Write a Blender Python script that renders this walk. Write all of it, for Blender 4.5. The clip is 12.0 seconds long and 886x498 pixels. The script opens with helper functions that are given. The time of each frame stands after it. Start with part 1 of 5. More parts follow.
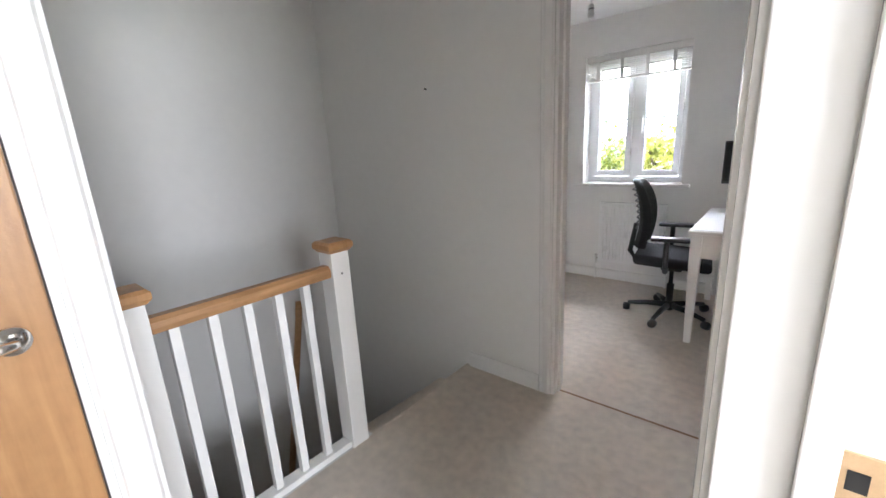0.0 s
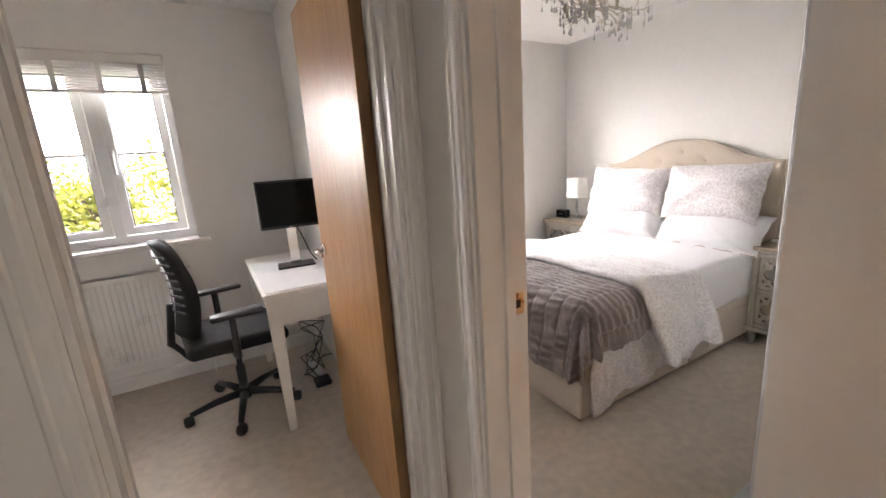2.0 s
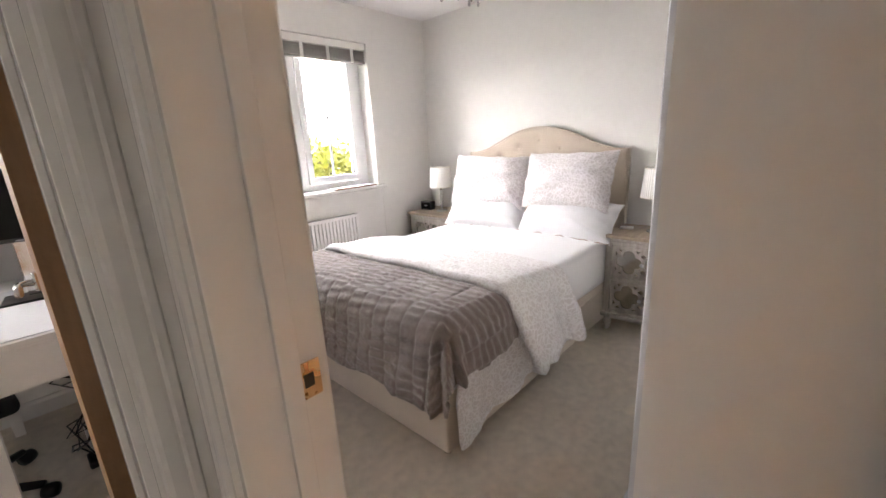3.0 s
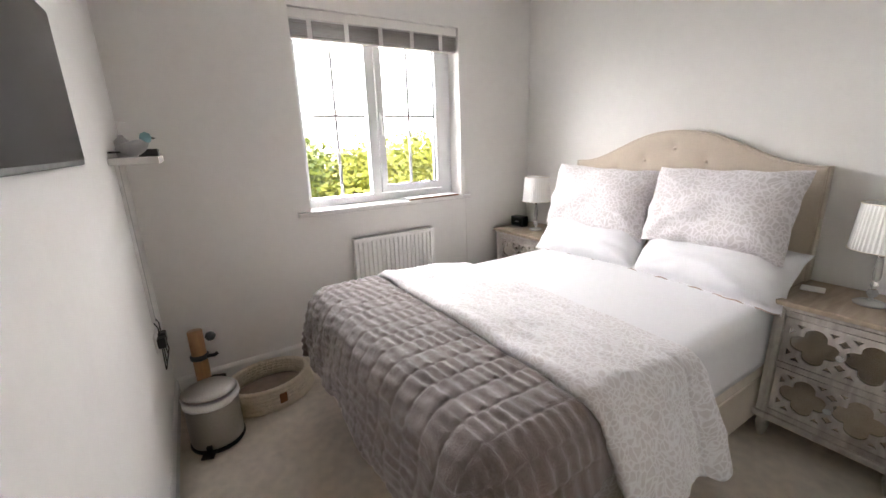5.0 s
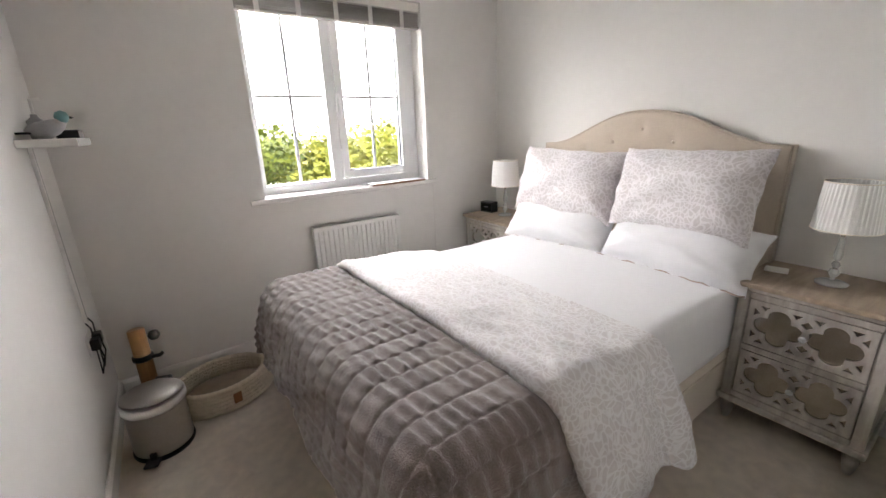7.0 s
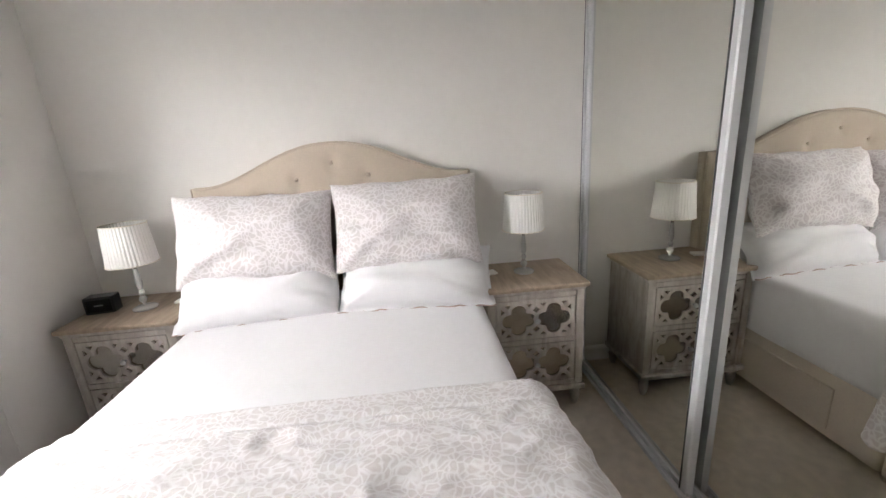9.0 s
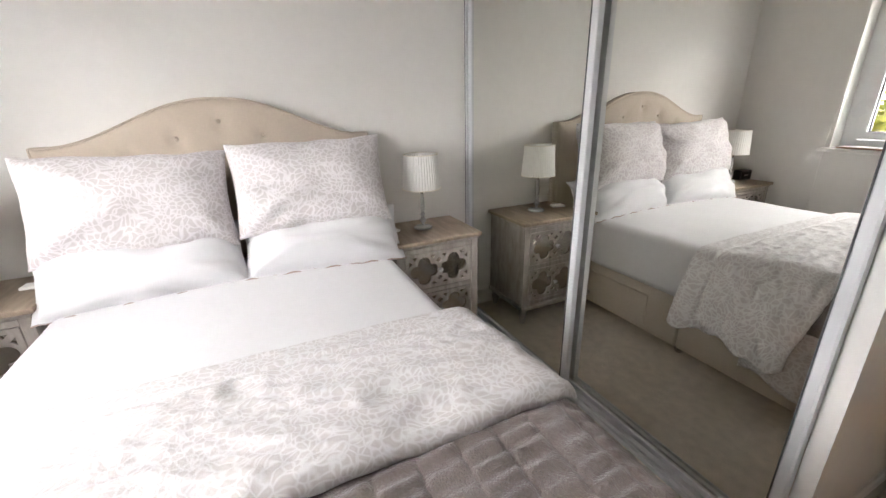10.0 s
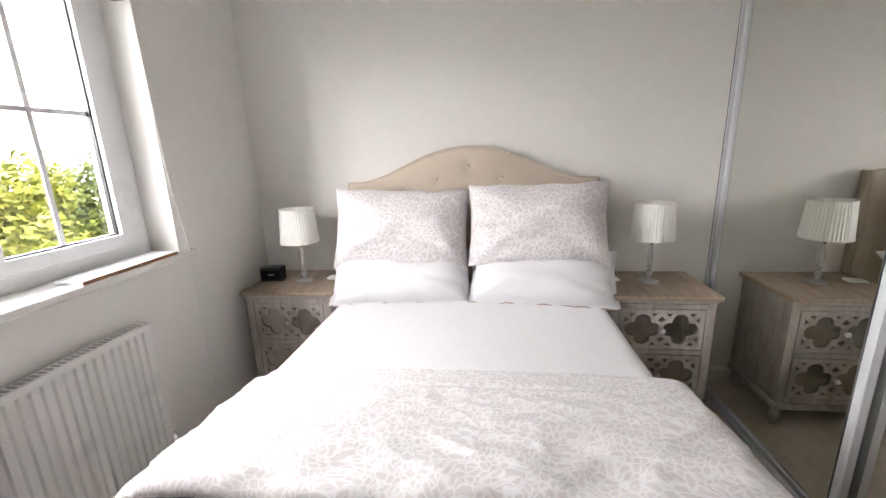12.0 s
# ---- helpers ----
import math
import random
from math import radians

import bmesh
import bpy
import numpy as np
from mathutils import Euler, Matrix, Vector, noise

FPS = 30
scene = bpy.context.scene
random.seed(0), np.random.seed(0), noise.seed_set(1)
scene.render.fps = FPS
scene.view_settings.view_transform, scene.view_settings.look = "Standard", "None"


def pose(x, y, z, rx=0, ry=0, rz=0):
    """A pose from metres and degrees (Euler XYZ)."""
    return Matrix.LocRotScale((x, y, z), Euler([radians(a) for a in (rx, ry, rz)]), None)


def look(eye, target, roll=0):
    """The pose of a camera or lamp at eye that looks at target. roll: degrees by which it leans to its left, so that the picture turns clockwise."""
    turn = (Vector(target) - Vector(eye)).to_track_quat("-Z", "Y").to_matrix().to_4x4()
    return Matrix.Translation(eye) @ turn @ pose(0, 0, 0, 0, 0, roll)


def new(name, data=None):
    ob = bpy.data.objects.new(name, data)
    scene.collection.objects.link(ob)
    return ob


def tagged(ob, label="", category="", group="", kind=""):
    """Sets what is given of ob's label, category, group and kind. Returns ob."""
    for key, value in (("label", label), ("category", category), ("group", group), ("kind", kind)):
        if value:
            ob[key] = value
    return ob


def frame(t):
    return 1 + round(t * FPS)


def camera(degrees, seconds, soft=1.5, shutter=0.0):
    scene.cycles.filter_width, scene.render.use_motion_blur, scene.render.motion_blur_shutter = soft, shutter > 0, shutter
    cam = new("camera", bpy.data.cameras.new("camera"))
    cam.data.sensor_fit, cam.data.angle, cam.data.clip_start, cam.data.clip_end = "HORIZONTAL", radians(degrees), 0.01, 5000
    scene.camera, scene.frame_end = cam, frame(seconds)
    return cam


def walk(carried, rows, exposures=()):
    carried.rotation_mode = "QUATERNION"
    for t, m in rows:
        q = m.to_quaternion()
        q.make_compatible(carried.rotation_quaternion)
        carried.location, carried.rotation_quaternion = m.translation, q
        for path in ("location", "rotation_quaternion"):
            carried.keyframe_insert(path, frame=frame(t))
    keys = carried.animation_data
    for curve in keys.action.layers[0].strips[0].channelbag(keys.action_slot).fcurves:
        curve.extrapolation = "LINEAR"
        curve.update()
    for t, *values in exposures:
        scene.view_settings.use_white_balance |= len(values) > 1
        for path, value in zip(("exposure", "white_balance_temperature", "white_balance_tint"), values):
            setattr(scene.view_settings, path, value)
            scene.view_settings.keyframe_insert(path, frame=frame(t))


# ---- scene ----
import bmesh, bpy, math, random
import mathutils
from mathutils import Vector

cam = camera(95.6, 12.0)
EXPOSURES = [(0.0, 1.3, 5700, 12), (0.6, 1.5, 6350, 15), (1.0, 1.35, 6650, 17), (1.5, 1.05, 6650, 17), (2.0, 0.98, 6550, 17), (2.5, 1.0, 6500, 17), (4.5, 0.75, 6350, 14), (6.0, 0.55, 6400, 14), (9.0, 0.45, 6400, 13), (10.5, 0.6, 6350, 13), (12.0, 0.5, 6350, 13)]
PATH = [
    (0, (0.024, -0.089, 1.358), (-1.234, 1.389, 0.876), -3.1),
    (0.3, (-0.135, 0.045, 1.367), (-1.135, 1.690, 0.876), -4.0),
    (0.5, (-0.228, 0.131, 1.366), (-1.006, 1.911, 0.89), -4.5),
    (1, (-0.327, 0.475, 1.336), (-0.431, 2.424, 0.901), -4.0),
    (1.5, (-0.468, 0.636, 1.363), (0.049, 2.522, 0.943), -3.9),
    (2, (-0.535, 0.742, 1.372), (0.424, 2.442, 0.933), -3.9),
    (2.5, (-0.372, 0.855, 1.329), (0.933, 2.297, 0.861), -3.7),
    (2.7, (-0.268, 0.900, 1.328), (1.143, 2.236, 0.852), -3.6),
    (4.3, (0.297, 1.330, 1.333), (1.492, 2.761, 0.604), -1.1),
    (4.5, (0.370, 1.324, 1.333), (1.465, 2.835, 0.616), -1.2),
    (5, (0.414, 1.331, 1.381), (1.420, 2.974, 0.861), -1.9),
    (5.5, (0.357, 1.359, 1.467), (1.395, 3.047, 1.223), -2.2),
    (6, (0.348, 1.363, 1.497), (1.403, 3.056, 1.407), -2.5),
    (6.5, (0.375, 1.368, 1.436), (1.428, 3.025, 1.074), -2.5),
    (6.7, (0.442, 1.333, 1.386), (1.454, 2.970, 0.858), -2.4),
    (8.3, (0.708, 1.937, 1.299), (2.547, 2.641, 0.947), -2.7),
    (8.5, (0.731, 2.037, 1.338), (2.642, 2.531, 1.016), -3.2),
    (9, (0.736, 2.268, 1.375), (2.659, 2.131, 0.846), -3.8),
    (9.5, (0.682, 2.451, 1.353), (2.418, 1.879, 0.54), -2.8),
    (10, (0.636, 2.537, 1.335), (2.347, 1.75, 0.663), -1.5),
    (10.5, (0.62, 2.546, 1.406), (2.376, 1.628, 1.138), -1.4),
    (11, (0.607, 2.525, 1.415), (2.425, 1.701, 1.302), -1.6),
    (11.5, (0.608, 2.545, 1.399), (2.533, 2.121, 1.061), -1.2),
    (12, (0.579, 2.521, 1.381), (2.505, 2.765, 0.901), -1.9),
]
walk(cam, [(t, look(eye, target, roll)) for t, eye, target, roll in PATH], EXPOSURES)

# ---- light ----
world = bpy.data.worlds.new("sky")
bpy.context.scene.world = world
world.use_nodes = True
wn = world.node_tree
sky = wn.nodes.new("ShaderNodeTexSky")
sky.sky_type = 'NISHITA'
sky.sun_disc = False
sky.sun_elevation = math.radians(48)
sky.sun_rotation = math.radians(205)
sky.air_density, sky.dust_density, sky.ozone_density = 1.0, 4.0, 1.0
wn.nodes["Background"].inputs[1].default_value = 0.15
wn.links.new(sky.outputs[0], wn.nodes["Background"].inputs[0])
sun = new("sun", bpy.data.lights.new("sun", 'SUN'))
sun.data.energy, sun.data.angle, sun.data.color = 5.0, math.radians(0.6), (1.0, 0.95, 0.87)
sun.matrix_world = look((2, -20, 24), (0, 0, 0))


def area_fill(x, y, z, w, h, power, toward):
    ob = new("unseen_window_fill", bpy.data.lights.new("unseen_window_fill", 'AREA'))
    ob.data.shape, ob.data.size, ob.data.size_y, ob.data.energy = 'RECTANGLE', w, h, power
    ob.data.color = (1.0, 0.985, 0.955)
    ob.matrix_world = look((x, y, z), toward)
    return ob


# Added lamp at an assumed, unseen window; it brightens the landing.
area_fill(3.06, -0.7, 1.55, 1.20, 1.10, 62, (0, -0.2, 1.4))

# ---- materials ----
MATS = {}


def mat(name, color, rough=0.6, metal=0.0, var=0.06, scale=6.0, bump=0.0, bump_scale=60.0, sheen=0.0, coat=0.0, island=0.0):
    """Base colour varied at two scales by noise, with a fine relief."""
    m = bpy.data.materials.new(name)
    m.use_nodes = True
    nt = m.node_tree
    b = nt.nodes["Principled BSDF"]
    b.inputs["Roughness"].default_value, b.inputs["Metallic"].default_value = rough, metal
    b.inputs["Sheen Weight"].default_value, b.inputs["Coat Weight"].default_value = sheen, coat
    tc = nt.nodes.new("ShaderNodeTexCoord")
    vals = []
    for s, d in ((scale, 3.0), (scale * 12, 2.0)):
        n = nt.nodes.new("ShaderNodeTexNoise")
        n.inputs["Scale"].default_value, n.inputs["Detail"].default_value = s, d
        nt.links.new(tc.outputs["Object"], n.inputs["Vector"])
        vals.append(n)
    add = nt.nodes.new("ShaderNodeMath")
    add.operation = 'ADD'
    nt.links.new(vals[0].outputs[0], add.inputs[0])
    nt.links.new(vals[1].outputs[0], add.inputs[1])
    ramp = nt.nodes.new("ShaderNodeMapRange")
    ramp.inputs[1].default_value, ramp.inputs[2].default_value = 0.6, 1.4
    ramp.inputs[3].default_value, ramp.inputs[4].default_value = 1 - var, 1 + var
    nt.links.new(add.outputs[0], ramp.inputs[0])
    mul = nt.nodes.new("ShaderNodeMix")
    mul.data_type, mul.blend_type = 'RGBA', 'MULTIPLY'
    mul.inputs[0].default_value = 1.0
    mul.inputs[6].default_value = (*color, 1)
    nt.links.new(ramp.outputs[0], mul.inputs[7])
    nt.links.new(mul.outputs[2], b.inputs["Base Color"])
    rr = nt.nodes.new("ShaderNodeMapRange")
    rr.inputs[1].default_value, rr.inputs[2].default_value = 0.3, 0.7
    rr.inputs[3].default_value, rr.inputs[4].default_value = max(rough - 0.05, 0.02), min(rough + 0.05, 1)
    nt.links.new(vals[0].outputs[0], rr.inputs[0])
    nt.links.new(rr.outputs[0], b.inputs["Roughness"])
    if bump:
        n = nt.nodes.new("ShaderNodeTexNoise")
        n.inputs["Scale"].default_value, n.inputs["Detail"].default_value = bump_scale, 4.0
        nt.links.new(tc.outputs["Object"], n.inputs["Vector"])
        bp = nt.nodes.new("ShaderNodeBump")
        bp.inputs["Strength"].default_value, bp.inputs["Distance"].default_value = bump, 0.01
        nt.links.new(n.outputs[0], bp.inputs["Height"])
        nt.links.new(bp.outputs[0], b.inputs["Normal"])
    MATS[name] = m
    return m


def wood(name, color, dark, rough=0.45, stretch=(14, 14, 1.2), amount=0.6):
    m = mat(name, color, rough, var=0.08, scale=3, bump=0.05, bump_scale=120)
    nt = m.node_tree
    tc = nt.nodes.new("ShaderNodeTexCoord")
    mp = nt.nodes.new("ShaderNodeMapping")
    mp.inputs["Scale"].default_value = stretch
    nt.links.new(tc.outputs["Object"], mp.inputs[0])
    n = nt.nodes.new("ShaderNodeTexNoise")
    n.inputs["Scale"].default_value, n.inputs["Detail"].default_value, n.inputs["Distortion"].default_value = 3.0, 6.0, 0.6
    nt.links.new(mp.outputs[0], n.inputs["Vector"])
    cr = nt.nodes.new("ShaderNodeValToRGB")
    cr.color_ramp.elements[0].position, cr.color_ramp.elements[1].position = 0.35, 0.68
    cr.color_ramp.elements[0].color, cr.color_ramp.elements[1].color = (*dark, 1), (*color, 1)
    nt.links.new(n.outputs[0], cr.inputs[0])
    for node in nt.nodes:
        if node.bl_idname == "ShaderNodeMix":
            nt.links.new(cr.outputs[0], node.inputs[6])
    return m


def leopard(name, ground, spot, scale=26.0):
    """Pale cloth printed with rounded grey-beige spots parted by light veins."""
    m = mat(name, ground, 0.85, var=0.03, scale=5, bump=0.12, bump_scale=260, sheen=0.2)
    nt = m.node_tree
    tc = nt.nodes.new("ShaderNodeTexCoord")
    nz = nt.nodes.new("ShaderNodeTexNoise")
    nz.inputs["Scale"].default_value = 9.0
    nt.links.new(tc.outputs["Object"], nz.inputs["Vector"])
    mx = nt.nodes.new("ShaderNodeMix")
    mx.data_type, mx.blend_type = 'RGBA', 'LINEAR_LIGHT'
    mx.inputs[0].default_value = 0.06
    nt.links.new(tc.outputs["Object"], mx.inputs[6])
    nt.links.new(nz.outputs["Color"], mx.inputs[7])
    vo = nt.nodes.new("ShaderNodeTexVoronoi")
    vo.feature = 'DISTANCE_TO_EDGE'
    vo.inputs["Scale"].default_value = scale
    nt.links.new(mx.outputs[2], vo.inputs["Vector"])
    cr = nt.nodes.new("ShaderNodeValToRGB")
    cr.color_ramp.elements[0].position, cr.color_ramp.elements[1].position = 0.03, 0.20
    cr.color_ramp.elements[0].color, cr.color_ramp.elements[1].color = (*ground, 1), (*spot, 1)
    e = cr.color_ramp.elements.new(0.5)
    e.color = tuple(0.65 * a + 0.35 * c for a, c in zip(spot, ground)) + (1,)
    nt.links.new(vo.outputs["Distance"], cr.inputs[0])
    for node in nt.nodes:
        if node.bl_idname == "ShaderNodeMix" and node.blend_type == 'MULTIPLY':
            nt.links.new(cr.outputs[0], node.inputs[6])
    return m


def glass(name, tint=(1, 1, 1), rough=0.0, ior=1.45, weight=1.0):
    m = bpy.data.materials.new(name)
    m.use_nodes = True
    b = m.node_tree.nodes["Principled BSDF"]
    b.inputs["Base Color"].default_value = (*tint, 1)
    b.inputs["Transmission Weight"].default_value, b.inputs["Roughness"].default_value, b.inputs["IOR"].default_value = weight, rough, ior
    MATS[name] = m
    return m


WALL = mat("white_wall_paint", (0.80, 0.785, 0.755), 0.8, var=0.02, scale=1.5, bump=0.06, bump_scale=180)
CEIL = mat("white_ceiling_paint", (0.84, 0.83, 0.81), 0.9, var=0.015, scale=1.5, bump=0.05, bump_scale=150)
CARPET = mat("beige_carpet", (0.65, 0.565, 0.47), 0.97, var=0.20, scale=1.7, bump=0.9, bump_scale=330, sheen=0.35)
GLOSS = mat("white_gloss_paint", (0.82, 0.805, 0.775), 0.22, var=0.015, scale=4, bump=0.005, bump_scale=25, coat=0.3)
UPVC = mat("white_upvc", (0.86, 0.87, 0.88), 0.3, var=0.015, scale=5)
OAK = wood("oak_veneer", (0.50, 0.275, 0.115), (0.40, 0.205, 0.080), 0.36)
OAK_EDGE = wood("dark_oak_edge", (0.30, 0.165, 0.075), (0.22, 0.12, 0.05), 0.5)
OAK_Y = wood("oak_rail", (0.46, 0.255, 0.115), (0.33, 0.175, 0.072), 0.4, (14, 1.2, 14))
CHROME = mat("chrome", (0.78, 0.77, 0.75), 0.12, 1.0, var=0.03, scale=20)
NICKEL = mat("brass_plate", (0.70, 0.52, 0.33), 0.3, 1.0, var=0.06, scale=30)
ALU = mat("brushed_aluminium", (0.66, 0.67, 0.69), 0.34, 0.05, var=0.01, scale=30)
# Dark colour that paints the shade inside the wardrobe profile grooves.
DARKGAP = mat("groove_shade_dark", (0.08, 0.08, 0.085), 0.8, var=0.1, scale=40)
MIRROR = mat("mirror_silver", (0.80, 0.80, 0.76), 0.012, 1.0, var=0.0)
MIRROR.node_tree.nodes["Principled BSDF"].inputs["Roughness"].default_value = 0.005
for link in list(MIRROR.node_tree.links):
    if link.to_socket.name == "Roughness":
        MIRROR.node_tree.links.remove(link)
OLDGLASS = mat("antiqued_mirror", (0.52, 0.49, 0.44), 0.12, 1.0, var=0.12, scale=18)
SHEET = mat("white_cotton_sheet", (0.70, 0.695, 0.705), 0.85, var=0.02, scale=4, bump=0.1, bump_scale=300, sheen=0.2)
PRINT = leopard("leopard_print_cotton", (0.70, 0.67, 0.675), (0.53, 0.49, 0.485), 44)
PRINT_DUVET = leopard("leopard_print_duvet", (0.70, 0.685, 0.69), (0.565, 0.53, 0.525), 46)
THROW = mat("mocha_fur_throw", (0.185, 0.152, 0.140), 0.9, var=0.22, scale=14, bump=0.6, bump_scale=240, sheen=0.5)
DIVAN = mat("beige_divan_fabric", (0.56, 0.49, 0.415), 0.9, var=0.05, scale=8, bump=0.35, bump_scale=420, sheen=0.2)
HEADB = mat("beige_headboard_fabric", (0.54, 0.46, 0.37), 0.88, var=0.05, scale=8, bump=0.3, bump_scale=420, sheen=0.25)
GREYWOOD = wood("limewashed_wood", (0.44, 0.40, 0.36), (0.31, 0.275, 0.245), 0.6, (10, 10, 2.5))
TOPWOOD = wood("weathered_wood_top", (0.36, 0.285, 0.21), (0.25, 0.195, 0.145), 0.55, (10, 1.5, 10))
SHADE = mat("white_pleated_fabric", (0.86, 0.85, 0.82), 0.85, var=0.02, scale=10, bump=0.1, bump_scale=300)
TRIM = mat("cream_trim", (0.78, 0.72, 0.60), 0.8, var=0.04, scale=30)
HEM = mat("taupe_hem", (0.36, 0.28, 0.235), 0.85, var=0.15, scale=60)
BLACK = mat("black_plastic", (0.012, 0.012, 0.013), 0.35, var=0.1, scale=30)
BLACKFAB = mat("black_mesh_fabric", (0.012, 0.0115, 0.0125), 0.8, var=0.15, scale=60, bump=0.3, bump_scale=400)
SCREEN = mat("dark_screen_glass", (0.011, 0.011, 0.011), 0.14, var=0.04, scale=2)
BLINDS = mat("taupe_blind_slat", (0.34, 0.315, 0.29), 0.45, var=0.06, scale=12)
BLINDW = mat("white_blind_slat", (0.80, 0.78, 0.74), 0.5, var=0.04, scale=12)
TAPE = mat("white_ladder_tape", (0.78, 0.76, 0.73), 0.85, var=0.03, scale=40)
RADW = mat("white_radiator_enamel", (0.83, 0.82, 0.80), 0.3, var=0.015, scale=5)
SWITCH = mat("white_switch_plastic", (0.84, 0.83, 0.80), 0.3, var=0.01)
STEEL = mat("brushed_steel_bin", (0.44, 0.42, 0.40), 0.36, 1.0, var=0.08, scale=10)
ROPE = mat("cream_knitted_rope", (0.66, 0.575, 0.465), 0.95, var=0.12, scale=40, bump=0.8, bump_scale=160)
BROWNFUR = mat("taupe_cushion", (0.27, 0.21, 0.165), 0.95, var=0.2, scale=20, bump=0.6, bump_scale=150)
DESKW = mat("white_desk_paint", (0.80, 0.775, 0.745), 0.42, var=0.03, scale=6)
TEAL = mat("teal_glaze", (0.13, 0.25, 0.27), 0.4, var=0.15, scale=30)
GREY = mat("grey_glaze", (0.36, 0.35, 0.35), 0.45, var=0.15, scale=30)
TWIG = mat("champagne_twig_metal", (0.42, 0.38, 0.31), 0.35, 1.0, var=0.1, scale=30)
LEATHER = mat("tan_leather", (0.24, 0.11, 0.045), 0.6, var=0.1, scale=30)
LINER = mat("white_bin_liner", (0.80, 0.79, 0.78), 0.4, var=0.03, scale=10)
SCREEN.node_tree.nodes["Principled BSDF"].inputs["Specular IOR Level"].default_value = 0.12
PANE = glass("window_glass")
CRYSTAL = glass("crystal", (0.90, 0.90, 0.89), 0.02, 1.5, 0.5)
GRASS = mat("grass", (0.24, 0.28, 0.09), 0.95, var=0.3, scale=0.4, bump=0.5, bump_scale=20)
BARK = mat("bark", (0.12, 0.09, 0.065), 0.9, var=0.25, scale=6, bump=0.6, bump_scale=30)
BRICK = mat("red_brick_exterior", (0.32, 0.17, 0.12), 0.85, var=0.2, scale=5)


def leaf_mat(name, a, b):
    m = mat(name, a, 0.6, var=0.2, scale=2)
    nt = m.node_tree
    g = nt.nodes.new("ShaderNodeNewGeometry")
    cr = nt.nodes.new("ShaderNodeValToRGB")
    cr.color_ramp.elements[0].color, cr.color_ramp.elements[1].color = (*a, 1), (*b, 1)
    nt.links.new(g.outputs["Random Per Island"], cr.inputs[0])
    for node in nt.nodes:
        if node.bl_idname == "ShaderNodeMix":
            nt.links.new(cr.outputs[0], node.inputs[6])
    return m


LEAF = leaf_mat("yellow_green_leaves", (0.22, 0.27, 0.035), (0.42, 0.42, 0.07))
LEAF_DARK = leaf_mat("deep_green_leaves", (0.08, 0.12, 0.035), (0.26, 0.32, 0.06))

# ---- mesh helpers ----
RNG = random.Random(7)


def mesh_of(name, bm, material, smooth=False):
    me = bpy.data.meshes.new(name)
    bm.to_mesh(me)
    bm.free()
    me.materials.append(material)
    if smooth:
        me.polygons.foreach_set("use_smooth", [True] * len(me.polygons))
    return me


def part(name, bm, material, parent=None, label="", smooth=False):
    ob = new(name, mesh_of(name, bm, material, smooth))
    if parent is not None:
        ob.parent = parent
    if label:
        tagged(ob, label)
    return ob


def empty(name, x=0, y=0, z=0, rz=0):
    ob = new(name)
    ob.empty_display_size = 0.05
    ob.matrix_world = pose(x, y, z, 0, 0, rz)
    return ob


def add_box(bm, x0, x1, y0, y1, z0, z1, m=None):
    v = [bm.verts.new((x, y, z)) for x in (x0, x1) for y in (y0, y1) for z in (z0, z1)]
    if m is not None:
        for q in v:
            q.co = m @ q.co
    for f in ((0, 1, 3, 2), (4, 6, 7, 5), (0, 4, 5, 1), (2, 3, 7, 6), (0, 2, 6, 4), (1, 5, 7, 3)):
        bm.faces.new([v[i] for i in f])
    return bm


def box(x0, x1, y0, y1, z0, z1, bevel=0.0, seg=2, m=None):
    bm = bmesh.new()
    add_box(bm, x0, x1, y0, y1, z0, z1, m)
    bmesh.ops.recalc_face_normals(bm, faces=bm.faces)
    if bevel:
        bmesh.ops.bevel(bm, geom=list(bm.edges), offset=bevel, segments=seg, affect='EDGES', profile=0.5)
    return bm


def lathe(profile, seg=24, cx=0, cy=0, cz=0, wave=None):
    """A turned body from (radius, height) pairs."""
    bm = bmesh.new()
    rings = []
    for r, z in profile:
        ring = []
        for i in range(seg):
            a = 2 * math.pi * i / seg
            k = wave(i, z) if wave else 1.0
            ring.append(bm.verts.new((cx + r * k * math.cos(a), cy + r * k * math.sin(a), cz + z)))
        rings.append(ring)
    for a, b in zip(rings, rings[1:]):
        for i in range(seg):
            bm.faces.new((a[i], a[(i + 1) % seg], b[(i + 1) % seg], b[i]))
    for ring in (rings[0], rings[-1]):
        if (ring[0].co - ring[seg // 2].co).length > 1e-5:
            bm.faces.new(ring)
    bmesh.ops.recalc_face_normals(bm, faces=bm.faces)
    return bm


def add_tube(bm, pts, r0, r1=None, seg=8):
    r1 = r0 if r1 is None else r1
    pts = [Vector(p) for p in pts]
    rings = []
    n = len(pts)
    ref = Vector((0.31, 0.17, 0.93))
    for i, p in enumerate(pts):
        d = (pts[min(i + 1, n - 1)] - pts[max(i - 1, 0)]).normalized()
        a = d.cross(ref)
        if a.length < 0.05:
            a = d.cross(Vector((1, 0, 0)))
        a.normalize()
        b = d.cross(a)
        r = r0 + (r1 - r0) * i / max(n - 1, 1)
        rings.append([bm.verts.new(p + r * (math.cos(2 * math.pi * k / seg) * a + math.sin(2 * math.pi * k / seg) * b)) for k in range(seg)])
    for a, b in zip(rings, rings[1:]):
        for k in range(seg):
            bm.faces.new((a[k], a[(k + 1) % seg], b[(k + 1) % seg], b[k]))
    bm.faces.new(rings[0])
    bm.faces.new(rings[-1])
    return bm


def tube(pts, r0, r1=None, seg=8):
    bm = add_tube(bmesh.new(), pts, r0, r1, seg)
    bmesh.ops.recalc_face_normals(bm, faces=bm.faces)
    return bm


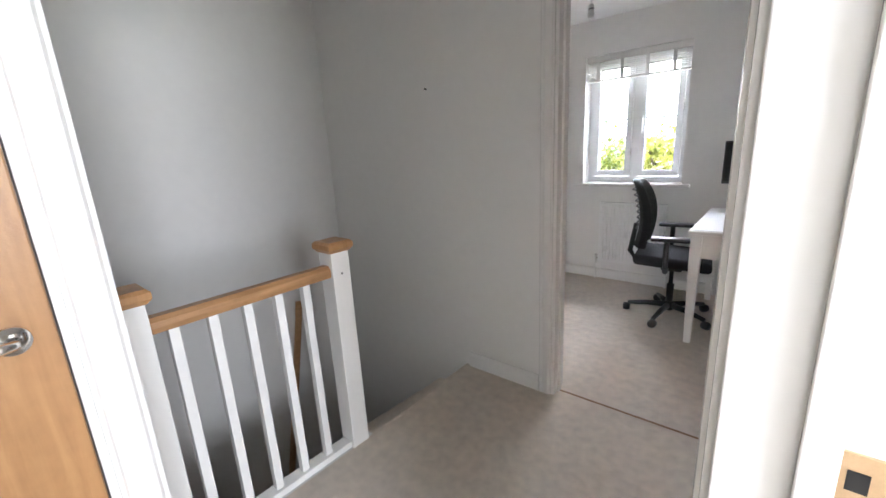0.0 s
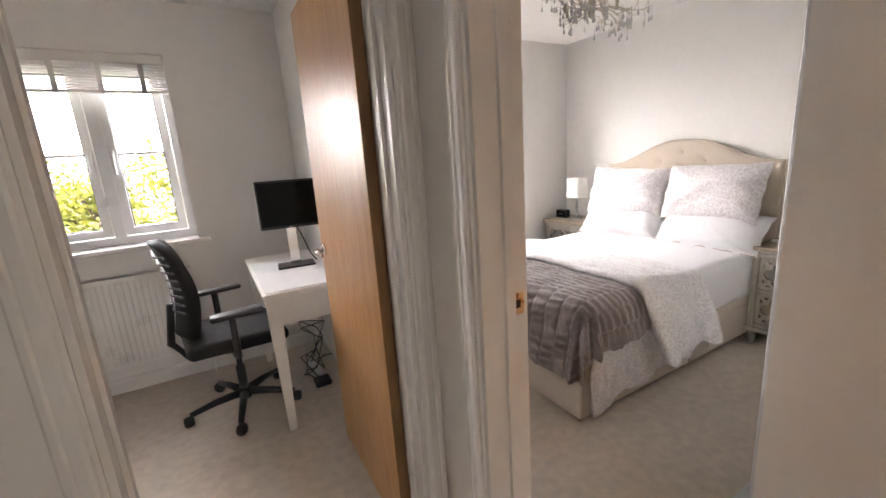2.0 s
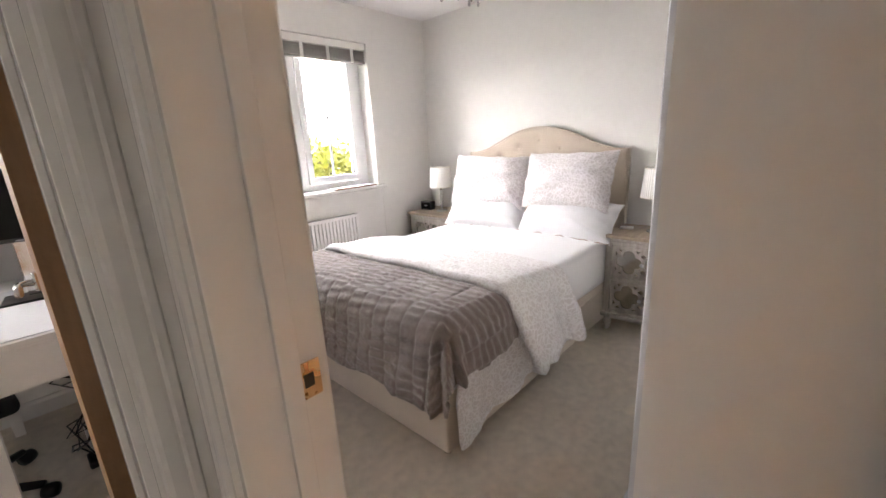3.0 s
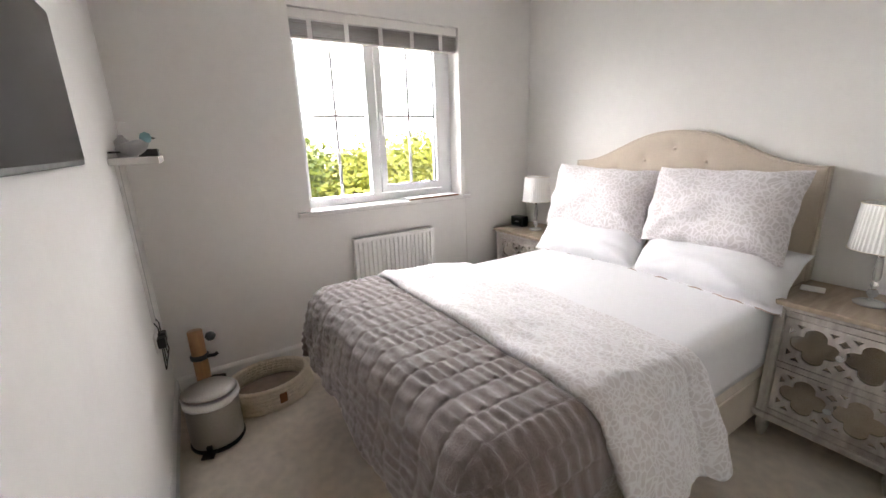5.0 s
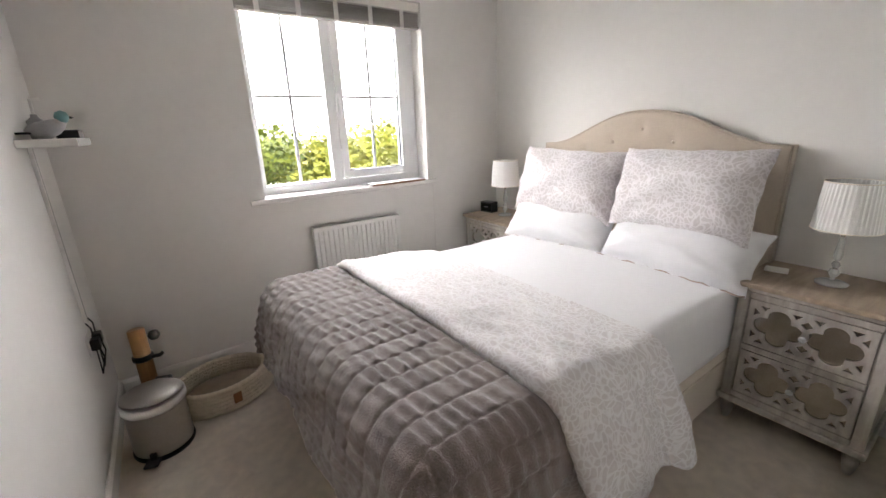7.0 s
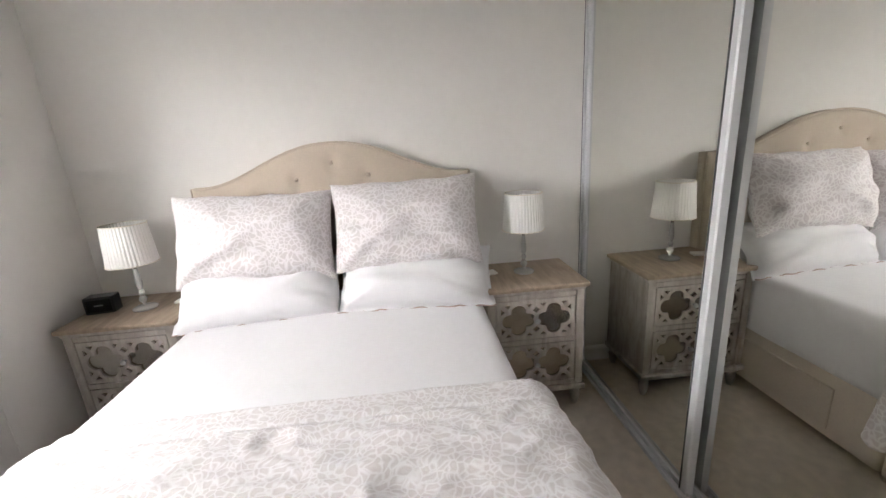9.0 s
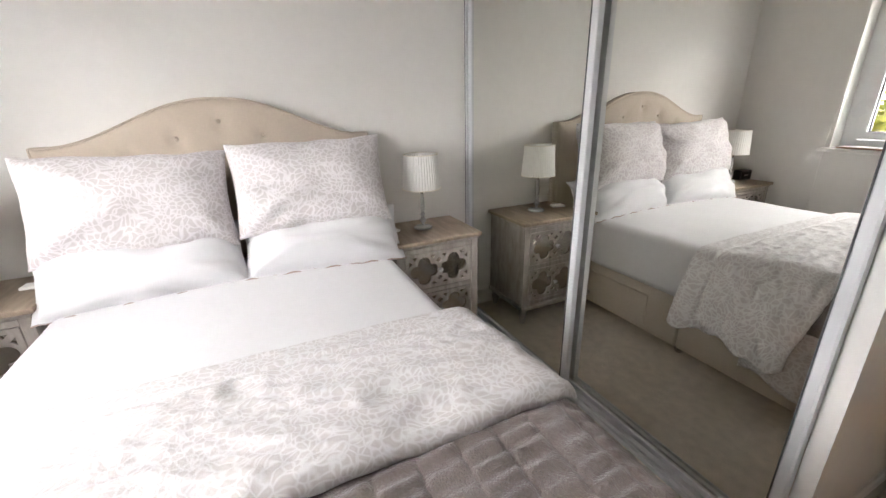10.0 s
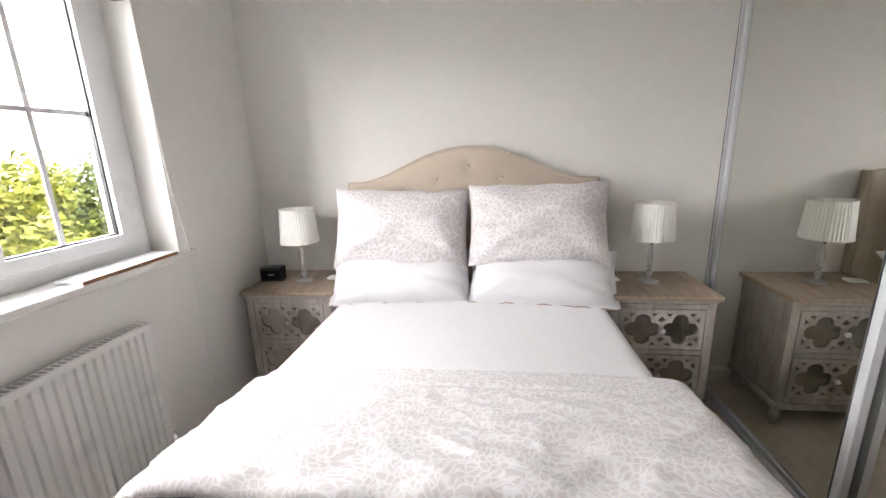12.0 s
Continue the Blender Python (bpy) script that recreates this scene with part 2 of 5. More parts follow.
def prism(profile, place):
    """Extrude a closed 2D profile; place maps (u, v, end 0 or 1) to a point."""
    bm = bmesh.new()
    a = [bm.verts.new(place(u, v, 0)) for u, v in profile]
    b = [bm.verts.new(place(u, v, 1)) for u, v in profile]
    n = len(profile)
    for i in range(n):
        bm.faces.new((a[i], a[(i + 1) % n], b[(i + 1) % n], b[i]))
    bm.faces.new(a)
    bm.faces.new(b)
    bmesh.ops.recalc_face_normals(bm, faces=bm.faces)
    return bm


def grid_solid(cells, xs, ys, zs):
    """Outer skin of the filled cells of a grid."""
    bm = bmesh.new()
    cache = {}

    def vert(i, j, k):
        if (i, j, k) not in cache:
            cache[(i, j, k)] = bm.verts.new((xs[i], ys[j], zs[k]))
        return cache[(i, j, k)]
    for (i, j, k) in cells:
        for d, quad in (((-1, 0, 0), ((0, 0, 0), (0, 0, 1), (0, 1, 1), (0, 1, 0))), ((1, 0, 0), ((1, 0, 0), (1, 1, 0), (1, 1, 1), (1, 0, 1))),
                        ((0, -1, 0), ((0, 0, 0), (1, 0, 0), (1, 0, 1), (0, 0, 1))), ((0, 1, 0), ((0, 1, 0), (0, 1, 1), (1, 1, 1), (1, 1, 0))),
                        ((0, 0, -1), ((0, 0, 0), (0, 1, 0), (1, 1, 0), (1, 0, 0))), ((0, 0, 1), ((0, 0, 1), (1, 0, 1), (1, 1, 1), (0, 1, 1)))):
            if (i + d[0], j + d[1], k + d[2]) not in cells:
                bm.faces.new([vert(i + a, j + b, k + c) for a, b, c in quad])
    return bm


def wall(name, x0, x1, y0, y1, z0, z1, holes=(), material=None):
    """A wall with openings through its thin side; a hole is (a0, a1, z0, z1) along its length."""
    along_x = (x1 - x0) > (y1 - y0)
    a0, a1 = (x0, x1) if along_x else (y0, y1)
    cuts = sorted({a0, a1, *[h[0] for h in holes], *[h[1] for h in holes]})
    zc = sorted({z0, z1, *[h[2] for h in holes], *[h[3] for h in holes]})
    cells = set()
    for i in range(len(cuts) - 1):
        for k in range(len(zc) - 1):
            am, zm = (cuts[i] + cuts[i + 1]) / 2, (zc[k] + zc[k + 1]) / 2
            if not any(h[0] < am < h[1] and h[2] < zm < h[3] for h in holes):
                cells.add((i, 0, k) if along_x else (0, i, k))
    bm = grid_solid(cells, cuts if along_x else [x0, x1], [y0, y1] if along_x else cuts, zc)
    return tagged(part(name, bm, material or WALL), "painted plaster wall in warm white", "wall", kind="structure")


# ---- plan ----
CZ = 2.42                 # ceiling
XW0, XW1 = 0.0, 0.145     # wall between landing and bedroom
YS0, YS1 = 1.78, 1.90     # wall between landing and study
YW = 3.93                 # inner face of the window wall
XR = 2.88                 # headboard wall
XL = -2.65                # stairwell wall
WY = 1.328                # front of the sliding wardrobe
WX = 0.975                # end of the wardrobe
BED_DOOR = (0.74, 1.535)
NEAR_DOOR = (-0.36, 0.42)
STUDY_DOOR = (-0.838, -0.062)
DOOR_H = 2.03
BWIN = (1.03, 2.19, 0.97, 2.145)
SWIN = (-1.51, -0.645, 0.955, 2.115)

wall("wall_north", XL - 0.1, XR + 0.1, YW, YW + 0.28, -2.7, CZ + 0.1, [BWIN, SWIN])
# The opening is an unseen window, assumed for the added landing fill lamp.
wall("wall_east", XR, XR + 0.1, -2.3, YW, -2.8, CZ + 0.1, [(-1.35, -0.05, 0.95, 2.15)])
wall("wall_landing_east", XW0, XW1, -1.6, YS0, -0.02, CZ, [(*BED_DOOR, -0.02, DOOR_H), (*NEAR_DOOR, -0.02, DOOR_H)])
wall("wall_party", 0.05, XW1, YS1, YW, -0.02, CZ)
wall("wall_study_south", XL, XW1, YS0, YS1, -2.7, CZ, [(*STUDY_DOOR, -0.02, DOOR_H)])
wall("wall_stair_west", XL - 0.1, XL, -2.3, YW, -2.7, CZ + 0.1)
wall("wall_cupboard", -1.10, -1.0, -1.6, 0.075, 0, CZ, [(-0.80, 0.0, 0, DOOR_H)])
wall("wall_cupboard_back", XL, -1.10, -0.025, 0.075, -2.7, CZ)
wall("wall_landing_south", XL, XR, -2.4, -2.3, -2.7, CZ + 0.1)
wall("wall_alcove", XW1, XR, 0.50, 0.60, 0, CZ)
wall("wardrobe_end_wall", WX - 0.02, WX + 0.026, 0.60, WY - 0.062, 0, CZ)

fl = bmesh.new()
for a in ((-1.40, XR, -2.3, YS0), (-1.40, 0.05, YS0, YS0 + 0.06), (XL, 0.05, YS0 + 0.06, YW), (0.05, XR, YS0, YW)):
    add_box(fl, *a, -0.22, 0.0)
tagged(part("floor", fl, CARPET), "pale beige cut-pile carpet, faintly trodden", "carpet", kind="structure")
tagged(part("threshold_strip", box(STUDY_DOOR[0], STUDY_DOOR[1], YS0 + 0.055, YS0 + 0.066, -0.01, 0.003, 0.001), OAK_EDGE), "thin dark threshold strip between carpets", "threshold", kind="structure")
tagged(part("floor_below", box(XL, XR, -2.3, YW, -2.9, -2.7), CARPET), "beige carpet of the storey below", "carpet", kind="structure")
# The upper slab is out of view, added to block sun and sky from above.
tagged(part("ceiling", box(XL - 0.1, XR + 0.1, -2.4, YW + 0.28, CZ + 0.1, CZ + 0.2), CEIL), "unseen slab added above the ceiling to keep sunlight out", "ceiling", kind="structure")
tagged(part("ceiling", box(XL, XR, -2.3, YW, CZ, CZ + 0.09), CEIL), "smooth white plaster ceiling", "ceiling", kind="structure")

# skirting boards
SKIRT = [(0, 0), (0.016, 0), (0.016, 0.075), (0.011, 0.088), (0.006, 0.095), (0, 0.095)]


def skirting(a, b, n):
    a, b, n = Vector((*a, 0)), Vector((*b, 0)), Vector((*n, 0))
    bm = prism(SKIRT, lambda u, v, e: (b if e else a) + n * u + Vector((0, 0, v)))
    tagged(part("baseboard", bm, GLOSS), "white gloss skirting board along the wall", "skirting board", kind="structure")


for a, b, n in (((XW1, YW), (XR, YW), (0, -1)), ((XR, YW), (XR, WY), (-1, 0)), ((XW1, 1.58), (XW1, YW), (1, 0)), ((XL, YW), (0.05, YW), (0, -1)),
                ((0.05, YS1), (0.05, YW), (-1, 0)), ((-1.38, YS0), (-0.905, YS0), (0, -1)), ((0, 1.57), (0, YS0), (-1, 0)),
                ((0, 0.49), (0, 0.67), (-1, 0)), ((WX - 0.02, 0.60), (WX - 0.02, WY - 0.055), (-1, 0)), ((XW1, 0.60), (WX - 0.02, 0.60), (0, 1))):
    skirting(a, b, n)

# door linings and architraves
ARCH = [(0, 0), (0.070, 0), (0.070, 0.010), (0.064, 0.015), (0.052, 0.017), (0.046, 0.013), (0.040, 0.015), (0.020, 0.019), (0.012, 0.017), (0.008, 0.011), (0, 0.010)]


def door_frame(name, axis, span, t0, t1, sides, leaf_side):
    """Lining, stop and moulded architraves of a doorway. axis 'x': opening runs along x."""
    root = empty(name, 0, 0, 0)

    def P(s, t, z):
        return Vector((s, t, z)) if axis == 'x' else Vector((t, s, z))
    s0, s1 = span
    th = 0.022
    for a, b in ((s0, s0 + th), (s1 - th, s1)):
        q, r = P(a, t0 - 0.001, -0.004), P(b, t1 + 0.001, DOOR_H)
        part("lining", box(min(q.x, r.x), max(q.x, r.x), min(q.y, r.y), max(q.y, r.y), q.z, r.z, 0.002), GLOSS, root)
    q, r = P(s0 + th, t0 - 0.001, DOOR_H - th), P(s1 - th, t1 + 0.001, DOOR_H)
    part("lining", box(min(q.x, r.x), max(q.x, r.x), min(q.y, r.y), max(q.y, r.y), q.z, r.z, 0.002), GLOSS, root)
    tm = t1 - 0.047 if leaf_side > 0 else t0 + 0.047
    ta, tb = (tm - 0.03, tm) if leaf_side > 0 else (tm, tm + 0.03)
    for a, b in ((s0 + th, s0 + th + 0.012), (s1 - th - 0.012, s1 - th)):
        q, r = P(a, ta, 0), P(b, tb, DOOR_H - th)
        part("door_stop", box(min(q.x, r.x), max(q.x, r.x), min(q.y, r.y), max(q.y, r.y), q.z, r.z, 0.002), GLOSS, root)
    for t, n in sides:
        for base, d in ((s0 + 0.006, -1), (s1 - 0.006, 1)):
            part("architrave", prism(ARCH, lambda u, v, e: P(base + d * u, t + n * v, -0.002 if e == 0 else DOOR_H + 0.064)), GLOSS, root)
        part("architrave", prism(ARCH, lambda u, v, e: P((s0 + 0.006, s1 - 0.006)[e], t + n * v, DOOR_H - 0.006 + u)), GLOSS, root)
    return tagged(root, "white gloss door lining with moulded architraves", "door frame", kind="structure")


bed_frame = door_frame("door_frame_1", 'y', BED_DOOR, XW0, XW1, [(XW0, -1), (XW1, 1)], 1)
study_frame = door_frame("door_frame_2", 'x', STUDY_DOOR, YS0, YS1, [(YS0, -1), (YS1, 1)], 1)
near_frame = door_frame("door_frame_3", 'y', NEAR_DOOR, XW0, XW1, [(XW0, -1), (XW1, 1)], 1)
cup_frame = door_frame("door_frame_4", 'y', (-0.80, 0.0), -1.10, -1.0, [(-1.0, 1)], 1)


def strike(parent, x0, x1, y0, y1, z, dark):
    p = part("strike_plate", box(x0, x1, y0, y1, z - 0.03, z + 0.03, 0.001), NICKEL, parent, "small brass latch strike plate")
    # Solid black block on the plate paints the shade of the latch hole.
    part("latch_hole_shade", box(*dark, z - 0.011, z + 0.011), BLACK, p)


strike(bed_frame, 0.096, 0.132, BED_DOOR[1] - 0.0245, BED_DOOR[1] - 0.021, 0.99, (0.104, 0.120, BED_DOOR[1] - 0.0252, BED_DOOR[1] - 0.0240))
strike(near_frame, 0.096, 0.132, NEAR_DOOR[1] - 0.0245, NEAR_DOOR[1] - 0.021, 1.03, (0.104, 0.120, NEAR_DOOR[1] - 0.0252, NEAR_DOOR[1] - 0.0240))


def oak_door(name, x, y, rz, label, levers=(1, -1), width=0.71, hz=1.0):
    """A flush oak leaf: hinge line at the origin, leaf along +x, its faces towards +-y."""
    root = empty(name, x, y, 0.006, rz)
    part("leaf", box(0.002, width - 0.002, -0.02, 0.02, 0, 1.985, 0.0015), OAK, root)
    for a in (0.0, width - 0.003):
        part("edge_lipping", box(a, a + 0.003, -0.019, 0.019, 0.002, 1.983), OAK_EDGE, root, "darker oak lipping on the door edge")
    for z in (0.2, 1.75):
        part("hinge", tube([(-0.004, -0.022, z), (-0.004, -0.022, z + 0.08)], 0.006), CHROME, root, "small steel hinge")
    for s in levers:
        h = part("door_handle", tube([(width - 0.06, s * 0.02, hz), (width - 0.06, s * 0.03, hz)], 0.026, seg=20), CHROME, root, "chrome lever handle on a round rose", True)
        part("lever", tube([(width - 0.06, s * 0.03, hz), (width - 0.06, s * 0.055, hz), (width - 0.075, s * 0.062, hz), (width - 0.17, s * 0.062, hz - 0.002)], 0.0095, seg=12), CHROME, h, "", True)
    return tagged(root, label, "door", kind="structure")


oak_door("door_1", XW1 + 0.006, BED_DOOR[0] + 0.004, 3, "flush oak bedroom door standing wide open with chrome lever", (1,), hz=1.0)
oak_door("door_2", STUDY_DOOR[1] - 0.042, YS1 + 0.006, 90, "flush oak study door standing open with chrome lever")
oak_door("door_3", -1.022, -0.775, 90, "closed flush oak cupboard door with chrome lever", (-1,), 0.75, 1.06)

# ---- landing ----
sw = empty("light_switch", -0.001, 0.575, 1.20)
part("plate", box(-0.010, 0.001, -0.043, 0.043, -0.043, 0.043, 0.003), SWITCH, sw)
part("rocker", box(-0.014, -0.009, -0.012, 0.012, -0.02, 0.02, 0.002), SWITCH, sw)
tagged(sw, "white plastic light switch on the landing wall", "light switch")

BX = -1.44
bal = empty("balustrade", BX, 0.52, 0)
for y in (0.150, 0.895):
    n = part("newel_post", box(-0.045, 0.045, y - 0.52 - 0.045, y - 0.52 + 0.045, -0.25, 0.955, 0.003), GLOSS, bal)
    cap = bmesh.new()
    yy = y - 0.52
    prof = [(0.048, 0.955), (0.062, 0.972), (0.062, 0.992), (0.052, 1.003)]
    rings = [[cap.verts.new((sx * r, yy + sy * r, z)) for sx, sy in ((-1, -1), (1, -1), (1, 1), (-1, 1))] for r, z in prof]
    for ra, rb in zip(rings, rings[1:]):
        for i in range(4):
            cap.faces.new((ra[i], ra[(i + 1) % 4], rb[(i + 1) % 4], rb[i]))
    cap.faces.new(rings[0])
    cap.faces.new(rings[-1])
    bmesh.ops.recalc_face_normals(cap, faces=cap.faces)
    part("newel_cap", cap, OAK, n, "square oak cap with chamfered edge")
RAIL = [(-0.030, 0), (0.030, 0), (0.033, 0.018), (0.030, 0.036), (0.018, 0.050), (-0.018, 0.050), (-0.030, 0.036), (-0.033, 0.018)]
part("handrail", prism(RAIL, lambda u, v, e: (u, (-0.327, 0.330)[e], 0.850 + v)), OAK_Y, bal, "rounded oak handrail", False)
part("base_rail", box(-0.03, 0.03, -0.327, 0.330, 0.0, 0.03, 0.003), GLOSS, bal)
for i in range(5):
    y = -0.327 + (i + 0.55) * 0.657 / 5.5
    part("baluster", box(-0.016, 0.016, y - 0.016, y + 0.016, 0.03, 0.852, 0.002), GLOSS, bal)
tagged(bal, "white painted stair balustrade with oak handrail and newel caps", "balustrade")
nail = part("nail_hole", box(-0.002, 0.0005, -0.004, 0.004, -0.004, 0.004), BLACK, bal)
nail.location = (0.0455, 0.375, 0.86)

stairs = bmesh.new()
for i in range(9):
    add_box(stairs, -1.44 - 0.22 * (i + 1), -1.40 if i == 0 else -1.44 - 0.22 * i + 0.02, 0.97, YS0, -0.19 * (i + 1) - 0.25, -0.19 * (i + 1))
    if i >= 4:
        break
tagged(part("stairs", stairs, CARPET), "carpeted staircase going down from the landing", "stairs", kind="structure")
tagged(part("stair_nosing", box(-1.415, -1.385, 0.97, YS0, -0.21, 0.004, 0.008), CARPET), "rounded carpeted top nosing", "stairs", kind="structure")
tagged(part("stair_string", box(-1.45, -1.39, 0.08, 0.97, -0.26, -0.002), GLOSS), "white painted landing edge under the balustrade", "trim", kind="structure")
wr = empty("wall_handrail", XL + 0.05, 1.2, 0)
part("rail", tube([(0, 0.13, 0.33), (0, 0.11, 0.20), (0, -0.13, -1.0), (0, -0.3, -1.9)], 0.024, seg=12), OAK_Y, wr, "", True)
for yy, zz in ((0.10, 0.15), (-0.13, -1.0)):
    part("bracket", tube([(-0.05, yy, zz - 0.06), (-0.01, yy, zz - 0.06), (0, yy, zz - 0.01)], 0.007), CHROME, wr)
tagged(wr, "oak handrail fixed to the stairwell wall", "handrail")
sm = part("wall_nail", tube([(-1.631, YS0 + 0.004, 1.70), (-1.631, YS0 - 0.012, 1.702)], 0.004, 0.006, 8), BLACK)
tagged(sm, "small dark nail head in plain stairwell plaster", "nail")


# ---- windows ----
def window(name, span, bars, label, split=0.5, rf=0.05):
    x0, x1, z0, z1 = span
    root = empty(name, (x0 + x1) / 2, YW + 0.14, z0)
    w, h = (x1 - x0) / 2, z1 - z0
    fr = bmesh.new()
    for a in ((-w, -w + 0.05, 0, h), (w - rf, w, 0, h), (-w + 0.05, w - rf, 0, 0.055), (-w + 0.05, w - rf, h - 0.05, h)):
        add_box(fr, a[0], a[1], 0, 0.065, a[2], a[3])
    mx = -w + 2 * w * split
    add_box(fr, mx - 0.032, mx + 0.032, 0, 0.065, 0.055, h - 0.05)
    part("window_frame", fr, UPVC, root)
    for i, (a, b) in enumerate(((-w + 0.05, mx - 0.032), (mx + 0.032, w - rf))):
        inset = 0.018
        if i == 1 or bars == 1:
            s = bmesh.new()
            t, y0 = 0.05, -0.016
            zb, zt = 0.060, h - 0.055
            for q in ((a + 0.003, a + t, zb, zt), (b - t, b - 0.003, zb, zt), (a + t, b - t, zb, zb + t), (a + t, b - t, zt - t, zt)):
                add_box(s, q[0], q[1], y0, 0.05, q[2], q[3])
            sash = part("sash", s, UPVC, root)
            gsk = bmesh.new()
            for q in ((a + t, a + t + 0.006, zb + t, zt - t), (b - t - 0.006, b - t, zb + t, zt - t), (a + t, b - t, zb + t, zb + t + 0.006), (a + t, b - t, zt - t - 0.006, zt - t)):
                add_box(gsk, q[0], q[1], 0.004, 0.02, q[2], q[3])
            part("gasket", gsk, BLACK, sash, "thin black glazing gasket")
            hx = a + 0.025 if i == 1 else b - 0.025
            hd = part("handle", box(hx - 0.011, hx + 0.011, y0 - 0.014, y0, h * 0.46, h * 0.46 + 0.07, 0.004), UPVC, sash)
            part("lever", box(hx - 0.008, hx + 0.008, y0 - 0.034, y0 - 0.014, h * 0.46 - 0.08, h * 0.46 + 0.05, 0.005), UPVC, hd)
            inset = t + 0.004
        pa, pb, pz0, pz1 = a + inset - 0.006, b - inset + 0.006, 0.055 + inset - 0.006, h - 0.05 - inset + 0.006
        g = part("pane", box(pa, pb, 0.024, 0.030, pz0, pz1), PANE, root, "clear glass")
        g.visible_shadow = False
        c, d = (pa + pb) / 2, (pz0 + pz1) / 2
        gb = bmesh.new()
        if bars == 2:
            add_box(gb, c - 0.009, c + 0.009, 0.018, 0.0235, pz0, pz1)
        add_box(gb, pa, pb, 0.0175, 0.0236, d - 0.009, d + 0.009)
        part("glazing_bar", gb, UPVC, root)
    tagged(root, label, "window", kind="structure")
    s = part("window_sill_" + name[-1], box(x0 - 0.085, x1 + 0.07, YW - 0.035, YW - 0.001, z0 - 0.028, z0 + 0.002, 0.006), GLOSS)
    tagged(s, "white gloss window board projecting from the wall", "window sill", kind="structure")
    s = part("window_sill_" + name[-1], box(x0 + 0.002, x1 - 0.002, YW - 0.001, YW + 0.14, z0 - 0.004, z0 + 0.002), GLOSS)
    tagged(s, "white window board inside the reveal", "window sill", kind="structure")


window("window_1", BWIN, 2, "white uPVC bedroom window with glazing bars and one casement", 0.45, 0.085)
window("window_2", SWIN, 1, "white uPVC study window with two casements", 0.5)


def blind(x0, x1, ztop, n, pitch, slatmat, tapes, label, y):
    root = empty("venetian_blind", (x0 + x1) / 2, y, ztop)
    w = (x1 - x0) / 2
    part("headrail", box(-w, w, -0.03, 0.03, -0.055, 0, 0.003), BLINDW, root, "white valance headrail")
    rr = random.Random(3)
    for i in range(n):
        z = -0.060 - pitch * (i + 0.5)
        tilt = rr.uniform(-4, 4) + (14 if pitch > 0.02 else 0)
        part("slat", box(-w + 0.004, w - 0.004, -0.024, 0.024, -0.0014, 0.0014, m=pose(0, 0, z + rr.uniform(-0.001, 0.001), tilt)), slatmat, root)
    zb = -0.062 - pitch * n
    part("bottom_rail", box(-w + 0.002, w - 0.002, -0.025, 0.025, zb - 0.016, zb, 0.003), slatmat, root)
    for i in range(tapes):
        x = -w + 2 * w * (i + 0.5) / tapes * 0.98
        part("ladder_tape", box(x - 0.014, x + 0.014, -0.030, -0.0285, zb - 0.018, -0.054), TAPE, root)
    return tagged(root, label, "blind")


b1 = blind(BWIN[0] + 0.004, BWIN[1] - 0.004, BWIN[3] - 0.002, 12, 0.0065, BLINDS, 5, "taupe venetian blind raised to the window head, white tapes", YW + 0.045)
part("pull_cord", tube([(0.572, -0.045, -0.06), (0.585, -0.052, -0.8), (0.60, -0.078, -1.15), (0.605, -0.075, -1.9)], 0.0018, seg=5), TAPE, b1, "thin white pull cord")
blind(SWIN[0] + 0.004, SWIN[1] - 0.004, SWIN[3] - 0.002, 9, 0.016, BLINDW, 4, "pale venetian blind half gathered at the window head", YW + 0.045)


